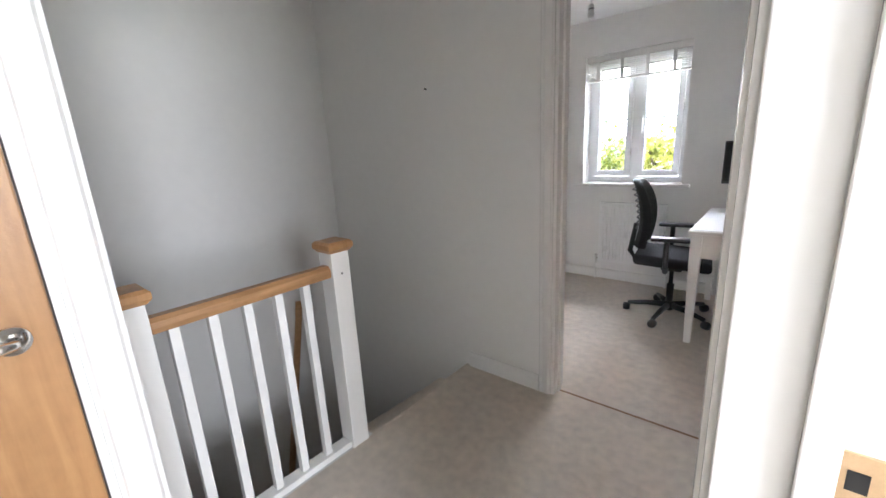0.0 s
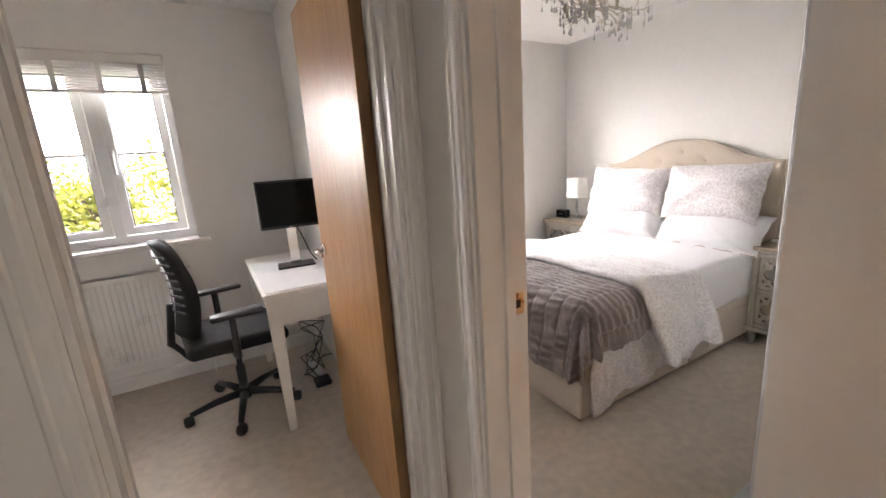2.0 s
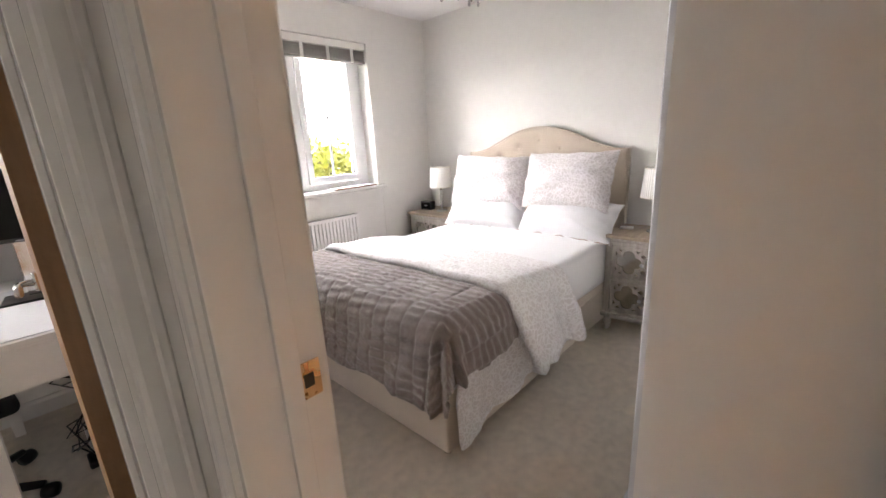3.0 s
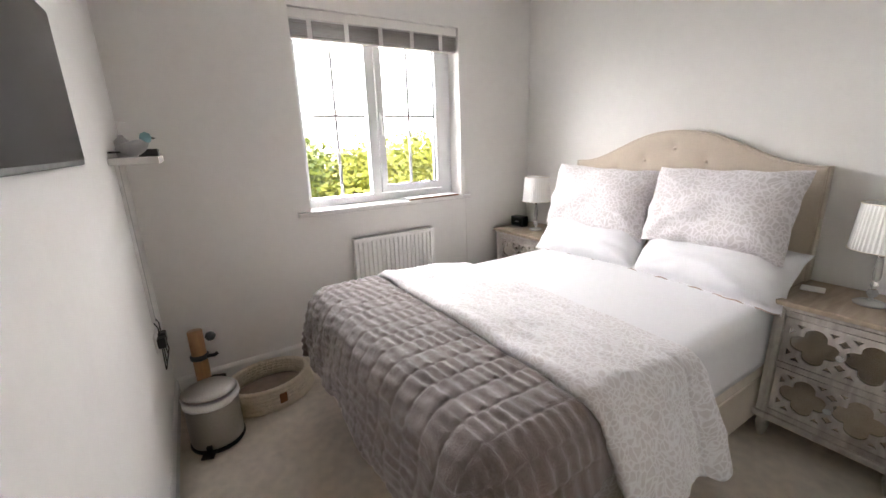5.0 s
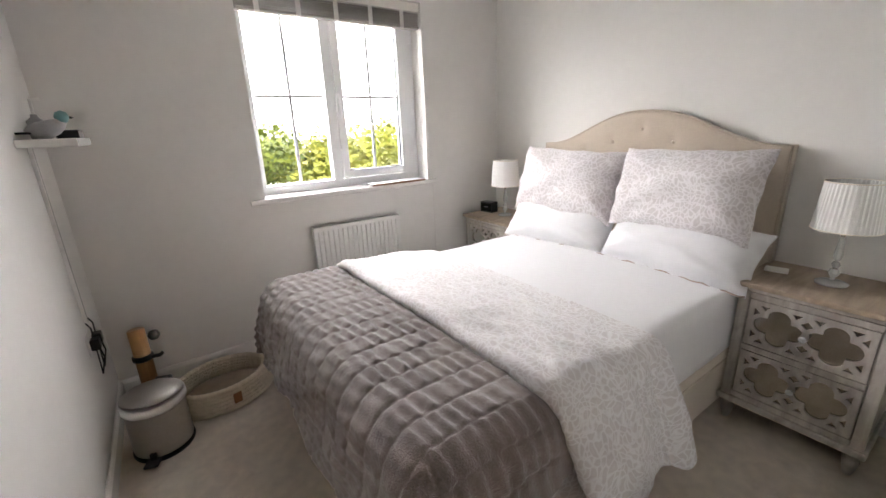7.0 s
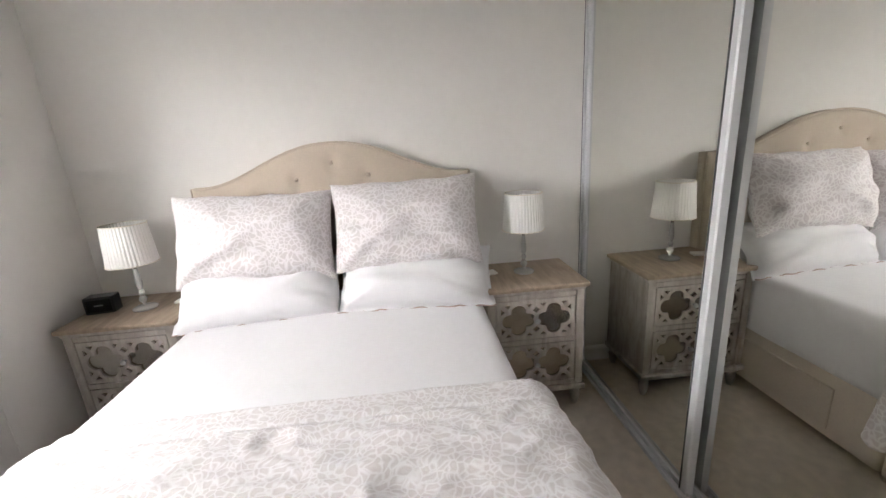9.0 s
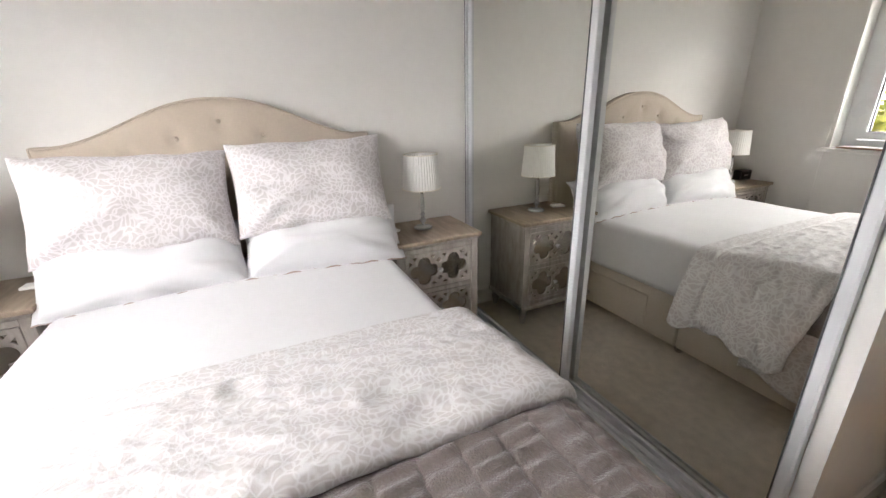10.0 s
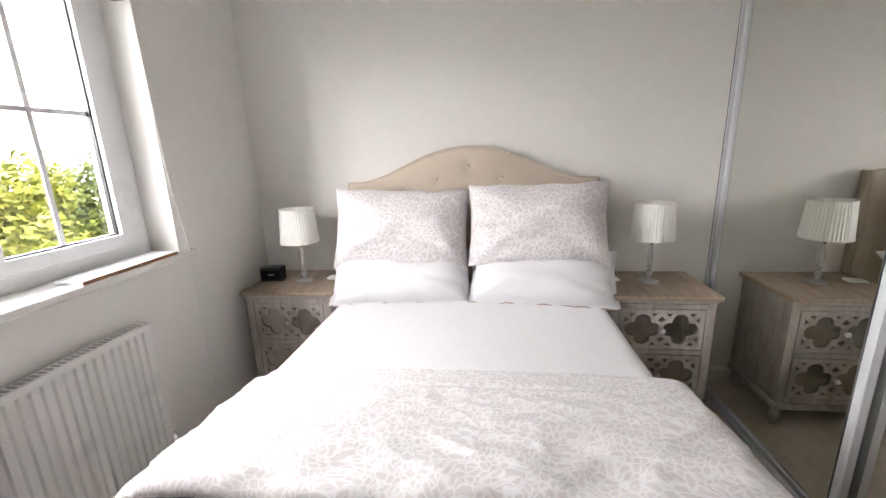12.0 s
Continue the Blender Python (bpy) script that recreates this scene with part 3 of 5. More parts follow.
def radiator(x0, x1, z0, z1, label):
    root = empty("radiator", (x0 + x1) / 2, YW - 0.06, z0)
    w, h = (x1 - x0) / 2, z1 - z0
    n = max(int(2 * w / 0.034), 8)
    bm = bmesh.new()
    pts = []
    for i in range(n):
        a, d = -w + 0.015 + (2 * w - 0.03) * i / n, (2 * w - 0.03) / n
        pts += [(a, 0.0), (a + 0.30 * d, 0.0), (a + 0.42 * d, -0.010), (a + 0.88 * d, -0.010)]
    pts.append((w - 0.015, 0.0))
    lo = [bm.verts.new((x, y - 0.004, 0.02)) for x, y in pts]
    hi = [bm.verts.new((x, y - 0.004, h - 0.02)) for x, y in pts]
    for i in range(len(pts) - 1):
        bm.faces.new((lo[i], lo[i + 1], hi[i + 1], hi[i]))
    for q in ((-w, w, h - 0.022, h - 0.002), (-w, w, 0.0, 0.022), (-w, -w + 0.016, 0.022, h - 0.022), (w - 0.016, w, 0.022, h - 0.022)):
        part("panel_edge", box(q[0], q[1], -0.010, 0.0, q[2], q[3]), RADW, root)
    part("panel", bm, RADW, root)
    part("body", box(-w + 0.003, w - 0.003, 0.002, 0.042, 0.003, h - 0.004, 0.004), RADW, root)
    part("top_grille", box(-w, w, -0.010, 0.046, h - 0.001, h + 0.003), RADW, root, "slim top grille")
    # Raised grey strips paint the shaded slots of the top grille; none are cut.
    gr = bmesh.new()
    for i in range(int(2 * w / 0.02)):
        add_box(gr, -w + 0.01 + i * 0.02, -w + 0.022 + i * 0.02, 0.004, 0.036, h + 0.0032, h + 0.0042)
    part("slot_shade", gr, GREY, root)
    for s in (-1, 1):
        v = part("valve", tube([(s * (w + 0.03), 0.02, -0.02), (s * (w + 0.03), 0.02, 0.06)], 0.014, seg=12), CHROME if s > 0 else SWITCH, root, "radiator valve", True)
        part("pipe", tube([(s * (w + 0.03), 0.02, -z0), (s * (w + 0.03), 0.02, -0.02)], 0.008), SWITCH, v)
        part("connector", tube([(s * (w + 0.03), 0.02, 0.02), (s * (w - 0.004), 0.02, 0.02)], 0.009), CHROME, v)
        part("bracket", box(s * w * 0.7 - 0.02, s * w * 0.7 + 0.02, 0.04, 0.0595, 0.1, h - 0.1), RADW, root)
    return tagged(root, label, "radiator")


radiator(1.27, 1.89, 0.17, 0.755, "white ribbed panel radiator under the bedroom window")
radiator(-1.31, -0.73, 0.19, 0.775, "white ribbed panel radiator under the study window")

# pad on the bedroom window board
pad = empty("draught_pad", 1.93, YW + 0.035, BWIN[2] + 0.002)
part("pad", box(-0.21, 0.21, -0.065, 0.05, 0, 0.014, 0.004), SHEET, pad, "white upper face")
part("edge_binding", box(-0.212, 0.212, -0.068, -0.0655, 0.0, 0.012), LEATHER, pad, "brown edge")
tagged(pad, "flat white pad with brown edge lying on window board", "pad")

# ---- wardrobe ----
fascia = part("wardrobe_fascia", box(WX + 0.027, XR - 0.001, WY - 0.03, WY + 0.012, 2.255, CZ - 0.001, 0.002), GLOSS)
tagged(fascia, "white fascia board above the sliding wardrobe", "trim", kind="structure")
trk = empty("wardrobe_track", WX + 0.028, WY, 0)
tw = XR - WX - 0.029
part("track_bed", box(0.0, tw, -0.095, 0.022, 0.0, 0.006), ALU, trk)
for y in (-0.093, -0.052, -0.010, 0.018):
    part("rail", box(0.0, tw, y, y + 0.004, 0.006, 0.020), ALU, trk)
part("head_track", box(0.0, tw, -0.095, 0.0, 2.235, 2.254), ALU, trk)
tagged(trk, "aluminium double track on the floor before the wardrobe", "track", kind="structure")


def mirror_door(x0, x1, yc, label):
    root = empty("mirror_door", (x0 + x1) / 2, yc, 0.012)
    w, h = (x1 - x0) / 2, 2.235
    g = part("mirror", box(-w + 0.03, w - 0.03, -0.004, 0.002, 0.02, h - 0.02), MIRROR, root, "silvered mirror glass")
    part("backing", box(-w + 0.02, w - 0.02, -0.012, -0.005, 0.01, h - 0.01), GLOSS, root)
    for s in (-1, 1):
        xa, xb = (-w, -w + 0.034) if s < 0 else (w - 0.034, w)
        st = part("stile", prism([(xa, -0.017), (xb, -0.017), (xb, 0.010), (xb - 0.006, 0.014), (xa + 0.006, 0.014), (xa, 0.010)], lambda u, v, e: (u, v, (0, h)[e])), ALU, root, "brushed aluminium stile")
        inner = xb if s < 0 else xa
        if s < 0:
            # Solid dark strip in place of a shaded groove beside the stile.
            part("groove_strip", box(inner - 0.002, inner + 0.002, 0.004, 0.0152, 0.001, h - 0.001), DARKGAP, st, "dark strip standing in for a shaded groove")
    part("bottom_rail", box(-w + 0.034, w - 0.034, -0.016, 0.010, 0.0, 0.024, 0.002), ALU, root)
    part("top_rail", box(-w + 0.034, w - 0.034, -0.016, 0.010, h - 0.024, h, 0.002), ALU, root)
    return tagged(root, label, "mirror door", group="sliding mirror doors")


mirror_door(1.88, XR - 0.025, WY - 0.012, "full-height sliding mirror wardrobe door, aluminium frame, front track")
mirror_door(WX + 0.028, 1.95, WY - 0.046, "full-height sliding mirror wardrobe door, aluminium frame, rear track")
jam = part("wardrobe_jamb", box(XR - 0.022, XR - 0.001, WY - 0.08, WY + 0.012, 0, 2.254, 0.002), ALU)
# No recess is cut: a dark strip on the jamb face paints its shade.
part("groove", box(XR - 0.0135, XR - 0.0085, WY + 0.0122, WY + 0.0135, 0.002, 2.25), DARKGAP, jam, "dark strip standing in for a shaded groove")
tagged(jam, "narrow aluminium jamb strip against the wall", "trim", kind="structure")

# ---- bed ----
BX0, BX1, BY0, BY1, BZ = 0.88, 2.79, 1.97, 3.325, 0.625
noise_v = mathutils.noise


def fold(p, s, amp):
    return amp * noise_v.noise(Vector(p) * s)


def drape(px, py, top, edge, lo, hi, flare):
    """Where the point (px, py) of a flat cloth comes to lie over the bed's edges."""
    cx, cy = min(max(px, lo[0]), hi[0]), min(max(py, lo[1]), hi[1])
    dx, dy = px - cx, py - cy
    r = math.hypot(dx, dy)
    if r < 1e-6:
        return Vector((px, py, top)), 0.0
    nx, ny = dx / r, dy / r
    r = min(r, 1.06 * max(abs(dx), abs(dy)))
    bend = edge * math.pi / 2
    if r < bend:
        a = r / edge
        h, v = edge * math.sin(a), edge * (1 - math.cos(a))
    else:
        h, v = edge + flare * (r - bend), edge + (r - bend) * math.sqrt(1 - flare * flare)
    return Vector((cx + nx * h, cy + ny * h, top - v)), r


def cloth(nu, nv, func, thick):
    """A sheet of nu by nv quads shaped by func(u, v), with a turned edge of its own thickness."""
    bm = bmesh.new()
    rows = [[bm.verts.new(func(i / nu, j / nv)) for j in range(nv + 1)] for i in range(nu + 1)]
    for i in range(nu):
        for j in range(nv):
            bm.faces.new((rows[i][j], rows[i + 1][j], rows[i + 1][j + 1], rows[i][j + 1]))
    bmesh.ops.recalc_face_normals(bm, faces=bm.faces)
    up = sum((f.normal.z for f in bm.faces), 0.0)
    if up < 0:
        bmesh.ops.reverse_faces(bm, faces=bm.faces)
    bm.normal_update()
    ring = [rows[i][0] for i in range(nu + 1)] + [rows[nu][j] for j in range(1, nv + 1)] + [rows[i][nv] for i in range(nu - 1, -1, -1)] + [rows[0][j] for j in range(nv - 1, 0, -1)]
    low = [bm.verts.new(v.co - v.normal * thick) for v in ring]
    n = len(ring)
    for i in range(n):
        bm.faces.new((ring[i], ring[(i + 1) % n], low[(i + 1) % n], low[i]))
    bmesh.ops.recalc_face_normals(bm, faces=bm.faces)
    return bm


bed = empty("bed", (BX0 + BX1) / 2, (BY0 + BY1) / 2, 0)
ox, oy = (BX0 + BX1) / 2, (BY0 + BY1) / 2
hx, hy = (BX1 - BX0) / 2, (BY1 - BY0) / 2
for a, b in ((-hx, -0.004), (0.004, hx)):
    part("divan_base", box(a, b, -hy, hy, 0.045, 0.345, 0.012, 3), DIVAN, bed, "beige upholstered divan half", True)
for xa, xb in ((0.20, 0.86),):
    for s in (-1, 1):
        d = part("drawer", box(xa, xb, s * (hy + 0.001) - 0.006, s * (hy + 0.001) + 0.006, 0.085, 0.275, 0.004), DIVAN, bed, "upholstered drawer front")
for x, y in ((-hx + 0.05, -hy + 0.05), (-hx + 0.05, hy - 0.05), (0, -hy + 0.05), (0, hy - 0.05), (hx - 0.05, -hy + 0.05), (hx - 0.05, hy - 0.05)):
    part("castor", lathe([(0.006, 0.046), (0.020, 0.044), (0.024, 0.024), (0.018, 0.004), (0.010, 0.0)], 14, x, y), CHROME, bed, "chrome glide", True)


def mattress_point(u, v):
    px = BX0 - 0.30 + u * (BX1 - BX0 + 0.30)
    py = BY0 - 0.27 + v * (BY1 - BY0 + 0.54)
    p, r = drape(px, py, BZ, 0.055, (BX0 + 0.05, BY0 + 0.05), (BX1, BY1 - 0.05), 0.0)
    p.z += 0.010 * math.sin(math.pi * min(max((py - BY0) / (BY1 - BY0), 0), 1)) + fold(p, 5, 0.004)
    return p - Vector((ox, oy, 0))


part("mattress", cloth(60, 60, mattress_point, 0.01), SHEET, bed, "mattress under a white fitted sheet", True)
part("mattress_core", box(-hx + 0.02, hx - 0.005, -hy + 0.02, hy - 0.02, 0.347, 0.58, 0.03), SHEET, bed)

# headboard: flat shoulders sweeping up to a round crown
HW = 0.69


def hb_top(y):
    t = abs(y) / HW
    if t > 0.93:
        return 1.215
    s = 0.5 + 0.5 * math.cos(math.pi * (t / 0.93) ** 1.12)
    return 1.215 + 0.18 * s


BUTTONS = [(c * 0.178, 1.294 - 0.07 * r) for r in range(5) for c in range(-3, 4) if (c + r) % 2 == 0]
BUTTONS = [(y, z) for y, z in BUTTONS if abs(y) < HW - 0.10 and z < hb_top(y) - 0.055]
hb = bmesh.new()
NY, NZ = 110, 44
front = []
for i in range(NY + 1):
    y = -HW + 2 * HW * i / NY
    col = []
    for k in range(NZ + 1):
        z = 0.30 + (hb_top(y) - 0.30) * k / NZ
        ed = min(HW - abs(y), hb_top(y) - z)
        bulge = 0.022 * (1 - math.exp(-ed / 0.02))
        border = -0.006 * math.exp(-((ed - 0.042) / 0.006) ** 2)
        dent = sum(0.020 * math.exp(-((y - a) ** 2 + (z - c) ** 2) / 0.0011) for a, c in BUTTONS)
        col.append(hb.verts.new((-0.062 - bulge - border + dent, y, z)))
    front.append(col)
for i in range(NY):
    for k in range(NZ):
        hb.faces.new((front[i][k], front[i][k + 1], front[i + 1][k + 1], front[i + 1][k]))
back = [hb.verts.new((-0.008, c[-1].co.y, c[-1].co.z)) for c in front]
backl = [hb.verts.new((-0.008, c[0].co.y, c[0].co.z)) for c in front]
for i in range(NY):
    hb.faces.new((front[i][-1], back[i], back[i + 1], front[i + 1][-1]))
    hb.faces.new((back[i], backl[i], backl[i + 1], back[i + 1]))
for c, b, bl in ((front[0], back[0], backl[0]), (front[-1], back[-1], backl[-1])):
    hb.faces.new([*c, b, bl])
bmesh.ops.recalc_face_normals(hb, faces=hb.faces)
hbx = XR - ox - 0.004
hbo = part("headboard", hb, HEADB, bed, "curved beige fabric headboard with deep buttons", True)
hbo.location = (hbx, 0, 0)
for y, z in BUTTONS:
    if z > 1.12:
        part("button", lathe([(0.001, 0.009), (0.007, 0.007), (0.010, 0.002), (0.010, -0.002), (0.002, -0.003)], 12), HEADB, hbo, "covered button", True).matrix_local = pose(-0.068, y, z, 0, -90)
part("piping", tube([(-0.066, -HW + 0.003, 0.35)] + [(-0.066, -HW + 0.003 + (2 * HW - 0.006) * i / 80, hb_top(-HW + 2 * HW * i / 80) - 0.002) for i in range(81)] + [(-0.066, HW - 0.003, 0.35)], 0.0042, seg=7), HEADB, hbo, "corded edge piping", True)
for y, z in ((-0.55, 0.0), (0.55, 0.0)):
    part("strut", box(-0.04, -0.012, y - 0.03, y + 0.03, 0.0, 0.32), OAK_EDGE, hbo)
tagged(bed, "double divan bed with white sheet and curved beige buttoned headboard", "bed")


# duvet: its upper half folded back over the throw, its lower half hanging at the foot corner
def rumple(p, amp):
    """Soft crossing creases, as in slept-in cotton."""
    a = noise_v.noise(Vector((p[0] * 3.2 + p[1] * 1.6, p[1] * 2.4 - p[0] * 1.2, 0.3)))
    b = noise_v.noise(Vector((p[0] * 7 + p[1] * 5, p[1] * 4 - p[0] * 6, 2.0)))
    c = noise_v.noise(Vector((p[0] * 15 - p[1] * 11, p[1] * 9 + p[0] * 12, 5.0)))
    return amp * (1.0 * max(a, -0.3) + 0.8 * (0.35 - abs(b)) + 0.45 * (0.3 - abs(c)))


def fold_point(u, v):
    lower, upper = 1.235 - 0.045 * v, 1.80 - 0.045 * v
    over0 = 0.455 - 0.05 * u + 0.018 * math.sin(9 * u) + 0.010 * math.sin(23 * u)
    over1 = 0.36
    py = BY0 - over0 + v * (BY1 - BY0 + over0 + over1)
    side = min(max((BY0 + 0.02 - py) / 0.4, 0), 1)
    px = lower + u * (upper - lower) + side * (0.055 - 0.075 * u)
    p, r = drape(px, py, BZ + 0.078 - 0.042 * u, 0.085, (BX0 + 0.02, BY0 + 0.005), (BX1, BY1 - 0.085), 0.24 if py < oy else 0.06)
    a = min(max((py - BY0) / (BY1 - BY0), 0), 1)
    lip = min(1.0, u / 0.07)
    drop = 0.036 * (1 - math.sqrt(max(lip * (2 - lip), 0)))
    lip = min(1.0, (1 - u) / 0.03)
    drop += 0.020 * (1 - math.sqrt(max(lip * (2 - lip), 0)))
    seam = 0.005 * math.exp(-((u - 0.80) / 0.012) ** 2)
    quiet = 0.35 + 0.65 * min(1, max(0, (0.84 - u) / 0.1))
    h = rumple((px, py), 0.021) * quiet - seam
    if r < 0.07:
        p.z += 0.014 * math.sin(math.pi * a) + h - drop
    else:
        w = min((r - 0.07) / 0.22, 1)
        s = -1 if py < oy else 1
        g = 0.030 * w * math.sin(15 * px + 2.0 * math.sin(7 * px) + 2 * r) + h * (0.6 + w) + 0.020 * w * u
        p.y += s * g - s * drop * w
        p.z += (h - drop) * (1 - w)
        p.y = min(p.y, BY0 - 0.02) if py < oy else max(p.y, BY1 + 0.012)
    return p - Vector((1.5, 1.95, 0.3))


def under_point(u, v):
    px = BX0 + 0.015 + u * 0.60
    over0 = 0.555 - 0.07 * u + 0.012 * math.sin(13 * u)
    py = BY0 - over0 + v * (BY1 - BY0 + over0 + 0.45)
    p, r = drape(px, py, BZ + 0.022, 0.06, (BX0 + 0.01, BY0 + 0.03), (BX1, BY1 - 0.03), 0.02)
    if r > 0.05:
        w = min((r - 0.05) / 0.2, 1)
        s = -1 if py < oy else 1
        p.y += s * (0.012 * w + 0.014 * w * math.sin(17 * px + 3 * math.sin(4 * px)) + rumple((px, py), 0.022) * w)
        p.y = min(p.y, BY0 - 0.014) if py < oy else max(p.y, BY1 + 0.012)
    return p - Vector((1.5, 1.95, 0.3))


dv = empty("duvet", 1.5, 1.95, 0.3)
part("folded_half", cloth(110, 220, fold_point, 0.022), PRINT_DUVET, dv, "leopard-print half folded back over the throw", True)
part("hanging_half", cloth(50, 160, under_point, 0.012), PRINT_DUVET, dv, "paler half hanging below the throw at the foot", True)
tagged(dv, "pale leopard-print duvet folded back across the bed", "duvet")


# ruched throw over the foot
def throw_point(u, v):
    px = BX0 - 0.37 + 0.012 * math.sin(23 * v) + u * (1.275 - BX0 + 0.37)
    over0 = 0.275 - 0.03 * u + 0.008 * math.sin(31 * u)
    over1 = 0.30
    py = BY0 - over0 + v * (BY1 - BY0 + over0 + over1)
    lo, hi = (BX0 + 0.045, BY0 + 0.03), (BX1, BY1 - 0.03)
    p, r = drape(px, py, BZ + 0.048, 0.10, lo, hi, 0.08)
    a = (py + 0.012 * math.sin(3.2 * px) + 0.006 * math.sin(11 * px)) / 0.090
    row = math.floor(a)
    seam = abs(a - row - 0.5) * 2
    puff = 1 - seam ** 6
    ph = 5.7 * math.sin(row * 12.9898)
    pk = math.sin(2 * math.pi * px / 0.046 + ph + 1.5 * math.sin(px * 17 + row * 2.1) + (a - row - 0.5) * 1.3)
    pk = math.copysign(abs(pk) ** 0.7, pk)
    cord = -0.0020 * math.exp(-((seam - 1) / 0.08) ** 2)
    h = 0.0050 * puff + 0.0052 * puff * pk * (0.7 + 0.6 * noise_v.noise(Vector((px * 9, py * 9, 4)))) + cord + 0.003 * noise_v.noise(Vector((px * 34, py * 34, 1)))
    h *= 1 - 0.75 * min(max((px - 1.20) / 0.04, 0), 1)
    p.z += 0.008 * math.sin(math.pi * min(max((py - BY0) / (BY1 - BY0), 0), 1))
    if r < 0.05:
        p.z += h
    else:
        cx, cy = min(max(px, lo[0]), hi[0]), min(max(py, lo[1]), hi[1])
        n = Vector((px - cx, py - cy, 0)).normalized()
        t = min(r / 0.15, 1)
        w = min(max((r - 0.08) / 0.2, 0), 1)
        ang = math.atan2(py - cy, px - cx)
        corner = abs(math.sin(2 * ang))
        wave = 0.008 * w * math.sin(19 * (px + py) + 2 * math.sin(6 * py)) + 0.034 * w * corner * math.sin(13 * ang + 0.6)
        p += n * (h * t + 0.025 * w + wave) + Vector((0, 0, h * (1 - t)))
    return p


th = part("throw", cloth(200, 420, throw_point, 0.014), THROW, None, "", True)
tagged(th, "mocha ruched faux-fur throw over the foot of the bed", "throw")


# pillows
def pillow(x, y, z, w, h, d, lean, turn, seed, material, label, group, flange=0.0, roll=0.0):
    rr = random.Random(seed)
    bm = bmesh.new()
    nu, nv = 44, 30
    off = rr.uniform(0, 50)
    cor = 1.0 if turn > 0 else -1.0
    sides = []
    for s in (-1, 1):
        rows = []
        for i in range(nu + 1):
            row = []
            for j in range(nv + 1):
                a, b = 2 * i / nu - 1, 2 * j / nv - 1
                k = flange
                ia, ib = min(abs(a) / (1 - k), 1), min(abs(b) / (1 - 1.5 * k), 1)
                body = (max(1 - ia ** 3.6, 0) * max(1 - ib ** 3.0, 0)) ** 0.5
                pinch = 1 - 0.05 * (1 - a * a) * abs(b) ** 3
                pin2 = 1 - 0.05 * (1 - b * b) * abs(a) ** 3
                px = a * w / 2 * pin2
                pz = b * h / 2 * pinch
                edge = max(abs(a), abs(b)) ** 6
                tuck = max(0, 1 - math.hypot(a - cor, b + 0.9) / 1.0)
                fan = 0.010 * tuck * math.sin(15 * math.atan2(b + 1.05, a - cor * 1.05) + off) * body
                crease = fan + 0.018 * noise_v.noise(Vector((a * 2.2 + off, b * 2.0, s))) + 0.012 * edge * (1 - body) * math.sin(14 * a + 9 * b + off)
                radial = 0.005 * math.sin(13 * math.atan2(b, a) + off) * min(abs(a) + abs(b), 1.2) ** 3 * body
                row.append(bm.verts.new((px, s * (d / 2 * body + 0.003) + crease * (0.4 + body) + radial, pz + 0.010 * noise_v.noise(Vector((a * 3 + off, b * 3, 7))) * edge)))
            rows.append(row)
        for i in range(nu):
            for j in range(nv):
                bm.faces.new((rows[i][j], rows[i + 1][j], rows[i + 1][j + 1], rows[i][j + 1]))
        sides.append(rows)
    A, B = sides
    ring = [(i, 0) for i in range(nu + 1)] + [(nu, j) for j in range(1, nv + 1)] + [(i, nv) for i in range(nu - 1, -1, -1)] + [(0, j) for j in range(nv - 1, 0, -1)]
    for q, r in zip(ring, ring[1:] + ring[:1]):
        bm.faces.new((A[q[0]][q[1]], A[r[0]][r[1]], B[r[0]][r[1]], B[q[0]][q[1]]))
    bmesh.ops.recalc_face_normals(bm, faces=bm.faces)
    ob = part("pillow", bm, material, None, "", True)
    ob.matrix_world = pose(x, y, z, 0, 0, turn) @ pose(0, 0, 0, 0, 0, -90) @ pose(0, 0, 0, lean, 0, 0) @ pose(0, 0, 0, 0, roll, 0)
    if flange > 0.03:
        pts = [(w * (-0.5 + i / 30), -d * 0.05 + 0.006 * math.sin(i * 0.9 + off), -h / 2 * (1 - 0.05 * (1 - (2 * i / 30 - 1) ** 2)) + 0.004 * math.sin(i * 1.7)) for i in range(31)]
        part("hem", tube(pts, 0.0035, seg=6), HEM, ob, "narrow taupe hem", True)
    return tagged(ob, label, "pillow", group=group)


pillow(2.560, 3.000, 0.735, 0.745, 0.31, 0.23, -38, 3, 1, SHEET, "white oblong pillow lying flat against the headboard", "lower pillows", 0.045, -1)
pillow(2.555, 2.275, 0.740, 0.735, 0.31, 0.23, -38, -3, 2, SHEET, "white oblong pillow with frilled edge beside nightstand", "lower pillows", 0.05, 1)
pillow(2.610, 2.995, 0.985, 0.71, 0.42, 0.22, -17, 4, 3, PRINT, "leopard-print pillow propped against the headboard", "upper pillows", 0.02, 2)
pillow(2.595, 2.300, 1.005, 0.69, 0.42, 0.23, -19, -4, 4, PRINT, "leopard-print pillow leaning with a loose corner flap", "upper pillows", 0.02, -1)


